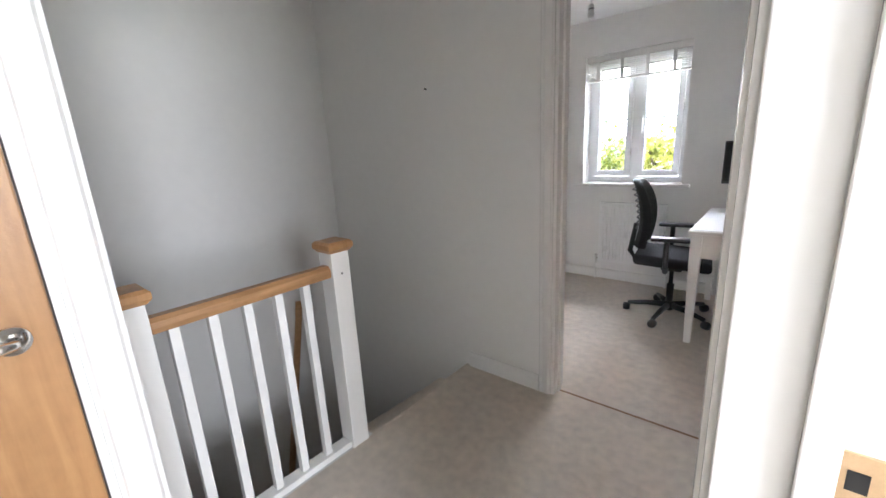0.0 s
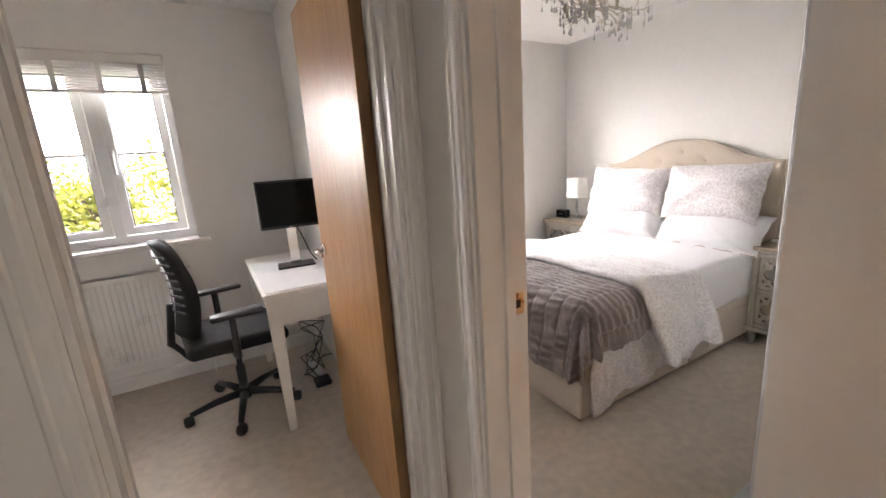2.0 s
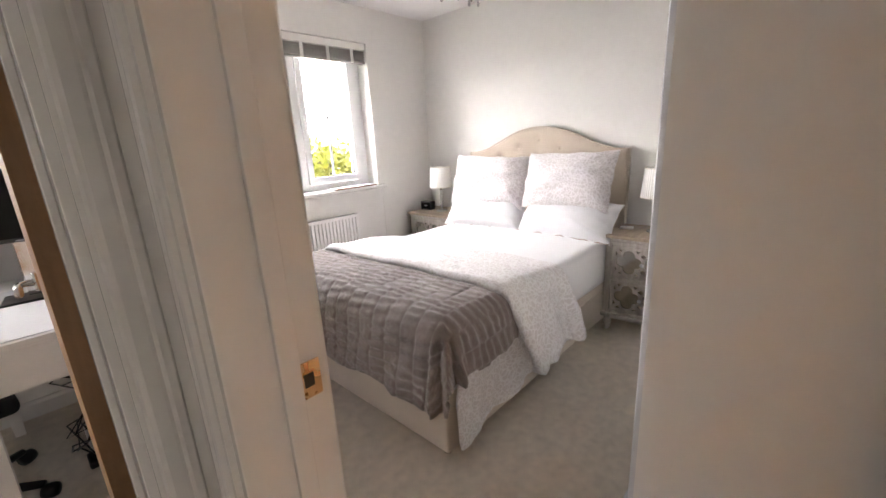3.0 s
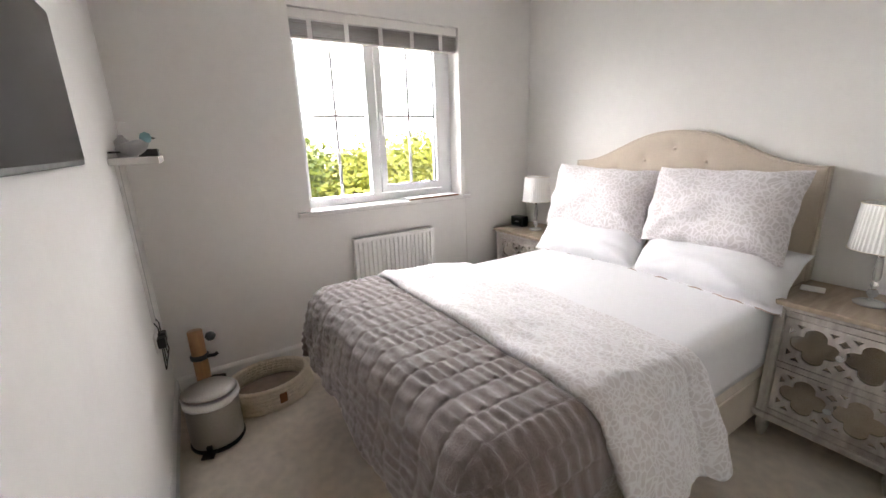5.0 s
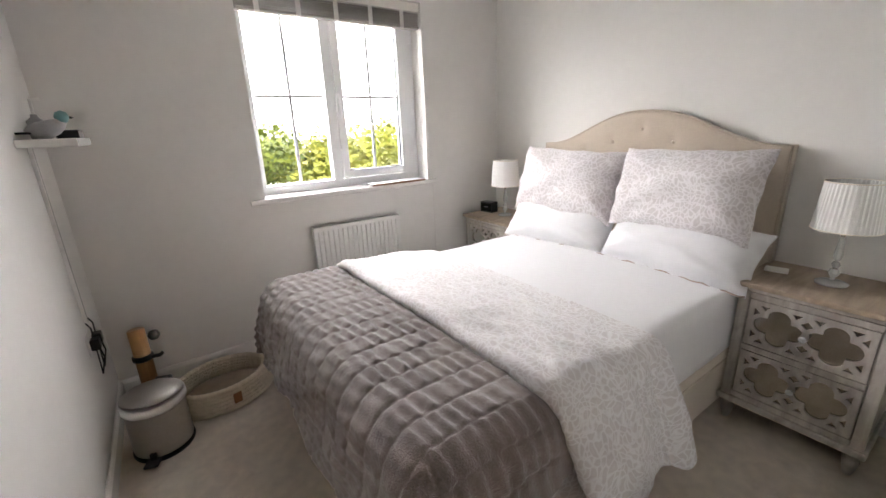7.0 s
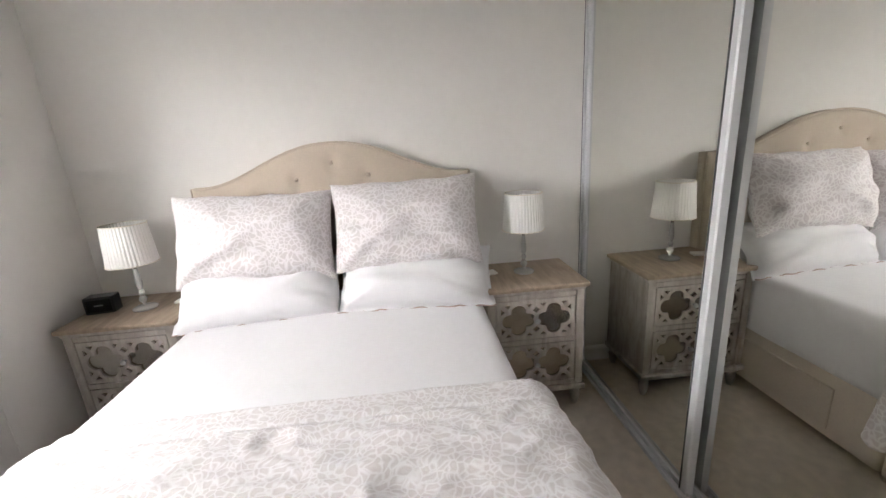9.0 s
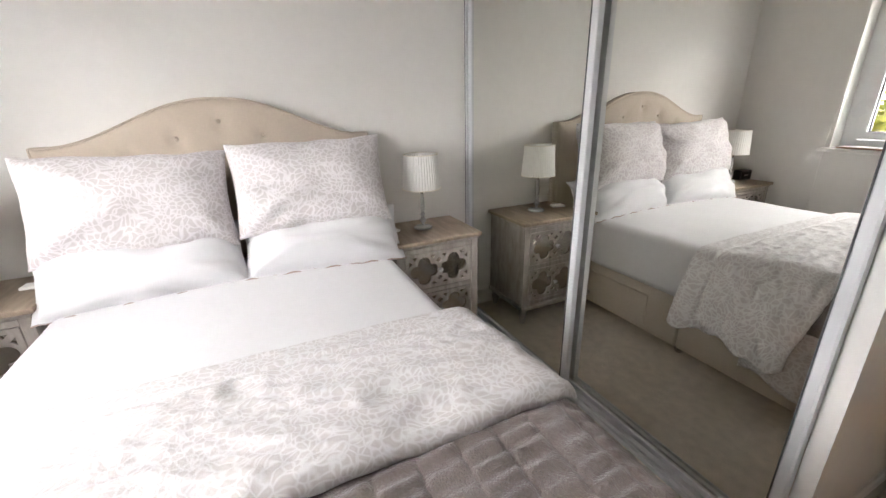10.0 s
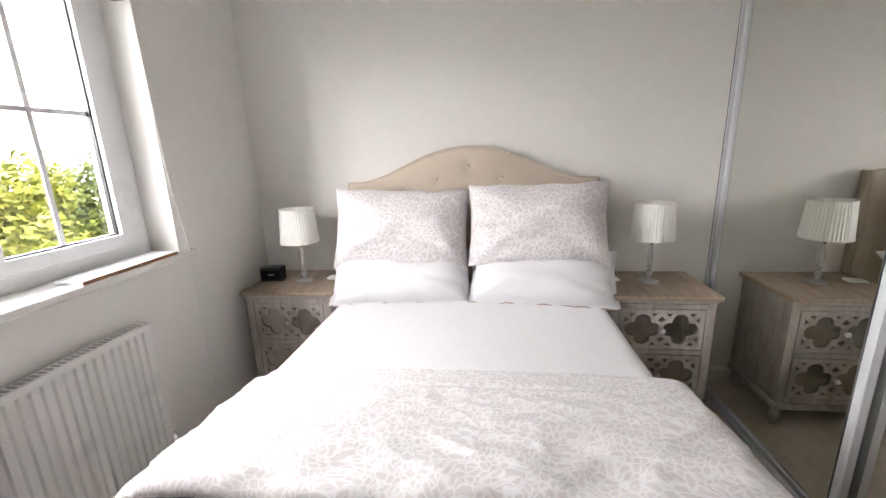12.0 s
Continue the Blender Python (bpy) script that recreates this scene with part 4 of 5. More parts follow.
# ---- nightstands ----
def strip(bm, pts, width, y0, y1, closed=True):
    """A flat band of constant width along a plane path (x, z)."""
    n = len(pts)
    quads = []
    for i in range(n):
        a, b = pts[i - 1] if (closed or i) else pts[i], pts[(i + 1) % n] if (closed or i < n - 1) else pts[i]
        t = Vector((b[0] - a[0], b[1] - a[1])).normalized()
        m = Vector((-t.y, t.x)) * width / 2
        p = Vector(pts[i])
        quads.append([bm.verts.new((q.x, y, q.y)) for q in (p - m, p + m) for y in (y0, y1)])
    for i in range(n if closed else n - 1):
        a, b = quads[i], quads[(i + 1) % n]
        bm.faces.new((a[0], a[2], b[2], b[0]))
        bm.faces.new((a[2], a[3], b[3], b[2]))
        bm.faces.new((a[0], b[0], b[1], a[1]))


def nightstand(y, label):
    """Front towards -y of its own frame, turned to face the foot of the bed."""
    W, D, H = 0.235, 0.19, 0.68
    root = empty("nightstand", XR - 0.024 - D, y, 0, -90)
    top = box(-W - 0.022, W + 0.022, -D - 0.022, D + 0.01, H - 0.022, H, 0.006, 3)
    part("top", top, TOPWOOD, root, "weathered brown wooden top", False)
    part("top_moulding", box(-W - 0.008, W + 0.008, -D - 0.008, D, H - 0.040, H - 0.0225, 0.005, 2), GREYWOOD, root)
    part("side_panel", box(-W, -W + 0.018, -D + 0.03, D, 0.13, H - 0.040), GREYWOOD, root)
    part("side_panel", box(W - 0.018, W, -D + 0.03, D, 0.13, H - 0.040), GREYWOOD, root)
    part("back_panel", box(-W + 0.018, W - 0.018, D - 0.012, D, 0.13, H - 0.040), GREYWOOD, root)
    for s in (-1, 1):
        part("corner_post", box(s * (W - 0.0175) - 0.0195, s * (W - 0.0175) + 0.0195, -D - 0.002, -D + 0.034, 0.13, H - 0.040, 0.003), GREYWOOD, root)
    part("base_moulding", box(-W - 0.014, W + 0.014, -D - 0.016, D, 0.102, 0.132, 0.008, 3), GREYWOOD, root)
    for z in (0.132, 0.374, H - 0.068):
        part("cross_rail", box(-W + 0.038, W - 0.038, -D, -D + 0.02, z, z + 0.024, 0.002), GREYWOOD, root)
    for z0, z1 in ((0.160, 0.370), (0.402, 0.608)):
        dr = part("drawer", box(-W + 0.042, W - 0.042, -D + 0.012, -D + 0.024, z0, z1), GREYWOOD, root, "drawer front with fretwork over mirror")
        part("mirror_panel", box(-W + 0.055, W - 0.055, -D + 0.0085, -D + 0.0118, z0 + 0.012, z1 - 0.012), OLDGLASS, dr, "mirror behind the fretwork")
        f = bmesh.new()
        xa, xb, fw = -W + 0.043, W - 0.043, 0.020
        for q in ((xa, xb, z0 + 0.001, z0 + fw), (xa, xb, z1 - fw, z1 - 0.001), (xa, xa + fw, z0 + fw, z1 - fw), (xb - fw, xb, z0 + fw, z1 - fw)):
            add_box(f, q[0], q[1], -D - 0.001, -D + 0.008, q[2], q[3])
        iw, ih = (xb - xa) / 2 - fw, (z1 - z0) / 2 - fw
        zc = (z0 + z1) / 2
        for cx in (-iw / 2, iw / 2):
            pts = []
            for i in range(64):
                a = 2 * math.pi * i / 64
                r = 0.68 + 0.32 * abs(math.cos(2 * a)) ** 0.7
                pts.append((cx + (iw / 2 + 0.004) * r * math.cos(a), zc + (ih + 0.004) * r * math.sin(a)))
            strip(f, pts, 0.016, -D - 0.0015, -D + 0.008)
            for sx in (-1, 1):
                for sz in (-1, 1):
                    p0 = (cx + sx * (iw / 2) * 0.50, zc + sz * ih * 0.50)
                    p1 = (cx + sx * (iw / 2 + 0.004), zc + sz * (ih + 0.004))
                    strip(f, [p0, p1], 0.022, -D - 0.0008, -D + 0.008, False)
        part("fretwork", f, GREYWOOD, dr, "quatrefoil lattice")
        kb = part("knob", lathe([(0.004, 0), (0.005, 0.010), (0.012, 0.017), (0.014, 0.024), (0.008, 0.031), (0.001, 0.032)], 8), CRYSTAL, dr, "faceted crystal knob")
        kb.matrix_local = pose(0, -D - 0.001, zc, 90)
    for sx in (-1, 1):
        for yy in (-D + 0.025, D - 0.035):
            part("foot", lathe([(0.013, 0), (0.017, 0.012), (0.024, 0.045), (0.027, 0.065), (0.018, 0.075), (0.024, 0.082), (0.022, 0.103)], 18, sx * (W - 0.025), yy), GREYWOOD, root, "turned foot", True)
    return tagged(root, label, "nightstand", group="pair of nightstands")


nightstand(1.715, "limewashed two-drawer nightstand with mirrored fretwork beside the wardrobe")
nightstand(3.605, "limewashed two-drawer nightstand with mirrored fretwork near the window")


def table_lamp(x, y, label):
    root = empty("table_lamp", x, y, 0.680)
    part("base", lathe([(0.001, 0), (0.052, 0), (0.053, 0.008), (0.040, 0.014), (0.014, 0.018)], 28), CRYSTAL, root, "round clear crystal foot", True)
    st = part("stem", lathe([(0.008, 0.016), (0.010, 0.022), (0.007, 0.027), (0.013, 0.034), (0.020, 0.048), (0.013, 0.062), (0.006, 0.066), (0.010, 0.072), (0.015, 0.082), (0.010, 0.092), (0.005, 0.096), (0.012, 0.105), (0.015, 0.125), (0.009, 0.195), (0.007, 0.20)], 8), CRYSTAL, root, "cut crystal stem")
    part("collar", lathe([(0.009, 0.0635), (0.009, 0.0675)], 12), CHROME, st, "chrome ring")
    part("fitting", tube([(0, 0, 0.198), (0, 0, 0.27)], 0.009), CHROME, root, "chrome lamp fitting", True)
    n = 84
    sh = bmesh.new()
    lo = [sh.verts.new(((0.102 + (0.0025 if i % 2 else 0)) * math.cos(2 * math.pi * i / n), (0.102 + (0.0025 if i % 2 else 0)) * math.sin(2 * math.pi * i / n), 0.228)) for i in range(n)]
    hi = [sh.verts.new(((0.089 + (0.0020 if i % 2 else 0)) * math.cos(2 * math.pi * i / n), (0.089 + (0.0020 if i % 2 else 0)) * math.sin(2 * math.pi * i / n), 0.412)) for i in range(n)]
    li = [sh.verts.new((v.co.x * 0.975, v.co.y * 0.975, v.co.z)) for v in lo]
    hi2 = [sh.verts.new((v.co.x * 0.975, v.co.y * 0.975, v.co.z)) for v in hi]
    for i in range(n):
        j = (i + 1) % n
        sh.faces.new((lo[i], lo[j], hi[j], hi[i]))
        sh.faces.new((li[i], hi2[i], hi2[j], li[j]))
        sh.faces.new((lo[i], li[i], li[j], lo[j]))
        sh.faces.new((hi[i], hi[j], hi2[j], hi2[i]))
    s = part("shade", sh, SHADE, root, "white pleated fabric shade")
    for r, z in ((0.1050, 0.228), (0.0915, 0.412)):
        part("trim", tube([(r * math.cos(2 * math.pi * i / 40), r * math.sin(2 * math.pi * i / 40), z) for i in range(41)], 0.0022, seg=6), TRIM, s, "cream trim band")
    sp = bmesh.new()
    for k in range(3):
        a = 2 * math.pi * k / 3
        add_tube(sp, [(0, 0, 0.265), (0.080 * math.cos(a), 0.080 * math.sin(a), 0.395)], 0.0015, seg=5)
    part("spider", sp, CHROME, s)
    return tagged(root, label, "table lamp", group="pair of bedside lamps")


table_lamp(2.685, 1.715, "crystal table lamp with white pleated shade, unlit, on nightstand")
table_lamp(2.655, 3.585, "crystal table lamp with white pleated shade, unlit, near the window")

ck = empty("alarm_clock", 2.66, 3.775, 0.680, 8)
part("case", box(-0.035, 0.035, -0.062, 0.062, 0, 0.082, 0.005), BLACK, ck)
part("dial", box(-0.0365, -0.0352, -0.052, 0.052, 0.012, 0.07), SCREEN, ck, "dark glossy face")
part("digits", box(-0.0372, -0.0366, -0.020, 0.018, 0.040, 0.045), GREY, ck, "faint grey marks")
tagged(ck, "small black box alarm clock on the nightstand", "clock")
for y, r in ((1.90, 12), (3.42, -5)):
    cst = empty("charging_pad", 2.70, y, 0.680, r)
    part("pad", box(-0.03, 0.03, -0.042, 0.042, 0, 0.012, 0.005, 3), SWITCH, cst)
    tagged(cst, "small white flat box lying on the nightstand", "box")

# ---- chandelier ----
CHX, CHY, CHZ = 1.31, 2.30, 2.065
ch = empty("chandelier", CHX, CHY, CHZ)
part("ceiling_rose", lathe([(0.001, 0), (0.05, 0), (0.055, -0.008), (0.05, -0.02), (0.012, -0.026)], 24, 0, 0, CZ - CHZ), TWIG, ch, "round metal ceiling cup", True)
part("stem", tube([(0, 0, CZ - CHZ - 0.024), (0, 0, 0.03)], 0.006), TWIG, ch)
part("hub", lathe([(0.004, 0.05), (0.018, 0.04), (0.022, 0.0), (0.016, -0.03), (0.004, -0.045)], 14), TWIG, ch, "", True)
rc = random.Random(21)
tips = []


def twig(bm, p, d, length, r, depth):
    pts = [p]
    n = 4
    for i in range(n):
        d = (d + Vector((rc.uniform(-0.4, 0.4), rc.uniform(-0.4, 0.4), rc.uniform(-0.32, 0.32)))).normalized()
        q = pts[-1] + d * length / n
        q.z = min(max(q.z, -0.06), 0.10)
        pts.append(q)
    add_tube(bm, pts, r, r * 0.7, 5)
    tips.append(pts[-1])
    if depth:
        for k in (1, 2, 3, 4):
            tips.append(pts[k])
            e = (d + Vector((rc.uniform(-1, 1), rc.uniform(-1, 1), rc.uniform(-0.5, 0.5)))).normalized()
            twig(bm, pts[k], e, length * 0.55, r * 0.65, depth - 1)


for k in range(8):
    a = 2 * math.pi * (k + rc.uniform(-0.2, 0.2)) / 8
    bm = bmesh.new()
    twig(bm, Vector((0.015 * math.cos(a), 0.015 * math.sin(a), 0)), Vector((math.cos(a), math.sin(a), rc.uniform(-0.1, 0.3))), 0.18, 0.0032, 2)
    part("branch", bm, TWIG, ch, "twig-like metal branch")
    c = part("lamp_holder", tube([(0.13 * math.cos(a + 0.3), 0.13 * math.sin(a + 0.3), -0.01), (0.13 * math.cos(a + 0.3), 0.13 * math.sin(a + 0.3), 0.035)], 0.008), TWIG, ch)
    part("bulb", lathe([(0.004, 0.035), (0.007, 0.042), (0.007, 0.062), (0.002, 0.070)], 10, 0.13 * math.cos(a + 0.3), 0.13 * math.sin(a + 0.3)), PANE, c, "small clear capsule bulb", True)
DROP = mesh_of("crystal_drop", lathe([(0.0006, 0.055), (0.0008, 0.020), (0.0035, 0.012), (0.0062, 0.002), (0.0058, -0.005), (0.0005, -0.010)], 8), CRYSTAL, True)
rc.shuffle(tips)
for p in tips[:120]:
    d = new("crystal_drop", DROP)
    d.parent = ch
    d.location = (p.x, p.y, p.z - 0.055 - rc.uniform(0, 0.012))
tagged(ch, "twig-like metal chandelier hung with crystal drops, unlit", "chandelier")

# ---- television corner ----
tv = empty("television", XW1, 2.462, 1.552)
part("case", box(0.010, 0.036, -0.314, 0.314, -0.203, 0.168, 0.004), BLACK, tv)
part("screen", box(0.0362, 0.038, -0.304, 0.304, -0.190, 0.160), SCREEN, tv, "dark switched-off screen")
part("wall_bracket", box(0, 0.010, -0.12, 0.12, -0.1, 0.1), BLACK, tv)
tagged(tv, "slim black flat television on the wall, switched off", "television")
shf = part("wall_shelf", box(XW1, XW1 + 0.17, 3.42, 3.83, 1.325, 1.355, 0.003), GLOSS)
tagged(shf, "small white floating shelf in the corner", "shelf")
SX, SY, SZ = XW1 + 0.085, 3.50, 1.355
br = empty("bird_ornament", SX, SY, SZ, 10)
bo = lathe([(0.001, -0.058), (0.014, -0.05), (0.028, -0.025), (0.034, 0.005), (0.028, 0.032), (0.016, 0.048), (0.001, 0.054)], 18)
for v in bo.verts:
    v.co = Vector((v.co.z * 1.1, v.co.y * 0.8, v.co.x + 0.032 + max(v.co.z, 0) * 0.45))
part("body", bo, GREY, br, "grey speckled body", True)
he = lathe([(0.001, -0.024), (0.016, -0.018), (0.023, 0), (0.017, 0.017), (0.001, 0.024)], 16, 0.050, 0, 0.078)
part("head", he, TEAL, br, "teal glazed head", True)
part("beak", lathe([(0.006, 0), (0.001, 0.014)], 8, 0, 0, 0), BLACK, br).matrix_local = pose(0.071, 0, 0.076, 0, 90)
part("tail", box(-0.105, -0.045, -0.014, 0.014, 0.018, 0.026, 0.003), BLACK, br)
tagged(br, "small grey and teal bird ornament on the shelf", "ornament")
bt = empty("soap_bottle", XW1 + 0.035, 3.66, SZ)
part("bottle", lathe([(0.001, 0), (0.026, 0), (0.028, 0.01), (0.028, 0.07), (0.012, 0.085), (0.010, 0.095)], 18), GREY, bt, "", True)
part("pump", tube([(0, 0, 0.095), (0, 0, 0.15), (0.03, 0, 0.152)], 0.006), SWITCH, bt, "white pump cap", True)
tagged(bt, "grey bottle with white pump on the shelf", "bottle")
bb = part("media_box", box(XW1 + 0.095, XW1 + 0.165, 3.56, 3.70, SZ, SZ + 0.032, 0.004), BLACK)
tagged(bb, "small black media box on the shelf", "box")
cc = part("cable_trunking", box(XW1, XW1 + 0.014, 3.575, 3.595, 0.58, 1.325, 0.002), GLOSS)
tagged(cc, "slim white cable trunking down the wall", "cable cover")
so = empty("wall_socket", XW1, 3.56, 0.50)
part("plate", box(0, 0.009, -0.073, 0.073, -0.043, 0.043, 0.003), SWITCH, so)
for y in (-0.036, 0.036):
    p = part("plug", box(0.009, 0.042, y - 0.024, y + 0.024, -0.028, 0.022, 0.006), BLACK, so, "black mains plug")
    part("cable", tube([(0.034, y, -0.02), (0.040, y, -0.07), (0.016, y + 0.02, -0.16), (0.02, y + 0.03, 0.06), (0.010, y + 0.02, 0.09)], 0.003, seg=6), BLACK, p, "", True)
tagged(so, "white double socket with two black plugs", "socket")

# pedal bin
bn = empty("pedal_bin", 0.325, 3.36, 0, -20)
part("base_ring", lathe([(0.001, 0), (0.118, 0), (0.121, 0.008), (0.119, 0.022)], 40), BLACK, bn, "black plastic base ring", True)
part("body", lathe([(0.114, 0.020), (0.116, 0.03), (0.116, 0.245), (0.119, 0.255), (0.112, 0.255), (0.110, 0.03)], 44), STEEL, bn, "brushed steel drum", True)
part("liner", lathe([(0.118, 0.222), (0.124, 0.235), (0.123, 0.258), (0.112, 0.262), (0.109, 0.21)], 44, wave=lambda i, z: 1 + 0.012 * math.sin(i * 1.9) + (0.02 * math.sin(i * 0.7) if z < 0.24 else 0)), LINER, bn, "white bin liner folded over the rim", True)
lid = lathe([(0.001, 0.030), (0.05, 0.027), (0.095, 0.016), (0.117, 0.002), (0.119, -0.008), (0.116, -0.010)], 44)
part("lid", lid, STEEL, bn, "domed steel lid slightly ajar", True).matrix_local = pose(0, 0, 0.275, -5, 0)
part("hinge_block", box(-0.035, 0.035, 0.108, 0.145, 0.17, 0.27, 0.006), BLACK, bn)
pd = part("pedal", box(-0.028, 0.028, -0.165, -0.10, 0.012, 0.022, 0.004), BLACK, bn, "black foot pedal")
part("pedal_arm", box(-0.012, 0.012, -0.128, -0.108, 0.010, 0.050, 0.003), BLACK, pd)
tagged(bn, "small brushed steel pedal bin with white liner", "bin")

# rope pet bed
pb = empty("pet_bed", 0.605, 3.60, 0, 12)
for k in range(6):
    ra, rb, z = 0.235 - 0.004 * k, 0.185 - 0.003 * k, 0.016 + 0.020 * k
    bm = bmesh.new()
    rings = []
    for i in range(120):
        a = 2 * math.pi * i / 120
        rr = 0.0145 + 0.0022 * math.sin(i * 2.1 + k)
        c = Vector((ra * math.cos(a), rb * math.sin(a), z))
        o = Vector((math.cos(a), math.sin(a), 0))
        rings.append([bm.verts.new(c + o * rr * math.cos(t) + Vector((0, 0, rr * math.sin(t)))) for t in [2 * math.pi * q / 8 for q in range(8)]])
    for i in range(120):
        for q in range(8):
            bm.faces.new((rings[i][q], rings[(i + 1) % 120][q], rings[(i + 1) % 120][(q + 1) % 8], rings[i][(q + 1) % 8]))
    bmesh.ops.recalc_face_normals(bm, faces=bm.faces)
    part("rope_coil", bm, ROPE, pb, "", True)
cu = lathe([(0.001, 0.055), (0.10, 0.052), (0.17, 0.046), (0.205, 0.030), (0.20, 0.006), (0.001, 0.004)], 40)
for v in cu.verts:
    v.co.y *= 0.77
    v.co.z += 0.006 * noise_v.noise(v.co * 14)
part("cushion", cu, BROWNFUR, pb, "taupe inner cushion", True)
part("leather_tab", box(-0.02, 0.02, -0.205, -0.198, 0.045, 0.10, 0.002), LEATHER, pb, "small tan leather tab")
tagged(pb, "oval cream knitted-rope pet bed on the carpet", "pet bed")

# wooden cat toy post
cp = empty("scratching_post", 0.30, 3.66, 0)
part("post", tube([(0, 0, 0.0), (0, 0, 0.46)], 0.036, seg=20), OAK, cp, "tan sisal post", True)
part("foot_plate", box(-0.09, 0.09, -0.06, 0.06, 0, 0.014, 0.005), OAK, cp)
part("collar", lathe([(0.037, 0.30), (0.045, 0.305), (0.045, 0.325), (0.037, 0.33)], 20), BLACK, cp, "dark collar", True)
part("arm", tube([(0.03, -0.02, 0.315), (0.07, -0.03, 0.315), (0.085, -0.03, 0.325)], 0.010), BLACK, cp, "", True)
part("ball", lathe([(0.001, -0.026), (0.018, -0.019), (0.027, 0), (0.018, 0.019), (0.001, 0.026)], 18, 0.066, -0.025, 0.425), BLACK, cp, "black ball toy", True)
tagged(cp, "upright tan post with black ball toy and collar", "cat toy")

# ---- study ----
DX0, DX1, DY0, DY1, DZ = -0.395, 0.045, 2.81, 3.83, 0.775
dk = empty("desk", (DX0 + DX1) / 2, (DY0 + DY1) / 2, 0)
ddx, ddy = (DX1 - DX0) / 2, (DY1 - DY0) / 2
part("desktop", box(-ddx, ddx, -ddy, ddy, DZ - 0.022, DZ, 0.004), DESKW, dk)
part("top_moulding", box(-ddx + 0.012, ddx, -ddy + 0.012, ddy - 0.012, DZ - 0.036, DZ - 0.0225, 0.004), DESKW, dk)
part("apron", box(-ddx + 0.05, ddx - 0.02, -ddy + 0.030, -ddy + 0.05, DZ - 0.18, DZ - 0.036), DESKW, dk)
part("apron", box(-ddx + 0.03, -ddx + 0.05, -ddy + 0.08, ddy - 0.08, DZ - 0.10, DZ - 0.036), DESKW, dk)
for sx in (-1, 1):
    for sy in (-1, 1):
        cx, cy = sx * (ddx - 0.045), sy * (ddy - 0.045)
        lg = bmesh.new()
        rings = [[lg.verts.new((cx + a * r, cy + b * r, z)) for a, b in ((-1, -1), (1, -1), (1, 1), (-1, 1))] for r, z in ((0.019, 0), (0.031, DZ - 0.19), (0.031, DZ - 0.036))]
        for ra, rb in zip(rings, rings[1:]):
            for i in range(4):
                lg.faces.new((ra[i], ra[(i + 1) % 4], rb[(i + 1) % 4], rb[i]))
        lg.faces.new(rings[0])
        lg.faces.new(rings[-1])
        bmesh.ops.recalc_face_normals(lg, faces=lg.faces)
        part("leg", lg, DESKW, dk)
tagged(dk, "white painted desk with tapered legs beside the wall", "desk")
mt = part("desk_mat", box(DX0 + 0.02, DX1 - 0.03, DY0 + 0.02, DY1 - 0.25, DZ, DZ + 0.003), SHEET)
tagged(mt, "thin white mat covering the desktop", "desk mat")
mo = empty("monitor", -0.128, 3.37, DZ, -6)
part("stand_foot", box(-0.11, 0.11, -0.09, 0.07, 0, 0.012, 0.004), BLACK, mo)
part("stand_column", box(-0.03, 0.03, 0.0, 0.022, 0.012, 0.34, 0.004), CHROME, mo, "silver stand column")
part("case", box(-0.172, 0.172, -0.045, -0.012, 0.245, 0.535, 0.006), BLACK, mo)
part("screen", box(-0.163, 0.163, -0.0465, -0.0452, 0.262, 0.524), SCREEN, mo, "dark switched-off screen")
part("badge", box(-0.012, 0.012, -0.0462, -0.0452, 0.250, 0.255), GREY, mo)
part("cable", tube([(0.01, 0.03, 0.30), (0.06, 0.06, 0.18), (0.10, 0.07, 0.05), (0.13, 0.05, 0.004)], 0.004, seg=6), BLACK, mo, "", True)
tagged(mo, "black desktop monitor switched off on a stand", "monitor")
cb = empty("cable_tangle", -0.10, 3.25, 0)
rr = random.Random(5)
for k in range(4):
    pts = [(0.02 * k, 0.2, 0.6 - 0.02 * k)]
    for i in range(9):
        pts.append((rr.uniform(-0.09, 0.08), rr.uniform(-0.12, 0.2), max(0.012, 0.5 - 0.065 * i + rr.uniform(-0.05, 0.05))))
    part("cable", tube(pts, 0.004, seg=6), BLACK, cb, "", True)
part("adaptor", box(-0.05, 0.05, -0.08, 0.02, 0, 0.035, 0.008), BLACK, cb, "black power brick")
part("extension_lead", box(-0.03, 0.03, 0.05, 0.3, 0.0, 0.04, 0.006), SWITCH, cb, "white extension lead")
tagged(cb, "tangle of black cables hanging under the desk", "cables")

oc = empty("office_chair", -0.545, 3.26, 0, 97)
part("hub", lathe([(0.03, 0.05), (0.045, 0.07), (0.045, 0.10), (0.03, 0.12)], 18), BLACK, oc, "", True)
part("gas_lift", lathe([(0.025, 0.10), (0.025, 0.26), (0.015, 0.262), (0.015, 0.40)], 16), BLACK, oc, "", True)
for k in range(5):
    a = 2 * math.pi * k / 5 + 0.35
    c, s = math.cos(a), math.sin(a)
    lg = part("base_arm", tube([(0.03 * c, 0.03 * s, 0.09), (0.16 * c, 0.16 * s, 0.085), (0.29 * c, 0.29 * s, 0.066)], 0.024, 0.015, 10), BLACK, oc, "", True)
    w = part("castor", lathe([(0.001, -0.026), (0.026, -0.024), (0.030, -0.010), (0.030, 0.010), (0.026, 0.024), (0.001, 0.026)], 20), BLACK, lg, "", True)
    w.matrix_local = pose(0.30 * c, 0.30 * s, 0.030, 90, 0, math.degrees(a) + 90)
part("mechanism", box(-0.10, 0.10, -0.07, 0.07, 0.385, 0.43, 0.012), BLACK, oc)
se = box(-0.24, 0.24, -0.25, 0.25, 0.43, 0.51, 0.034, 5)
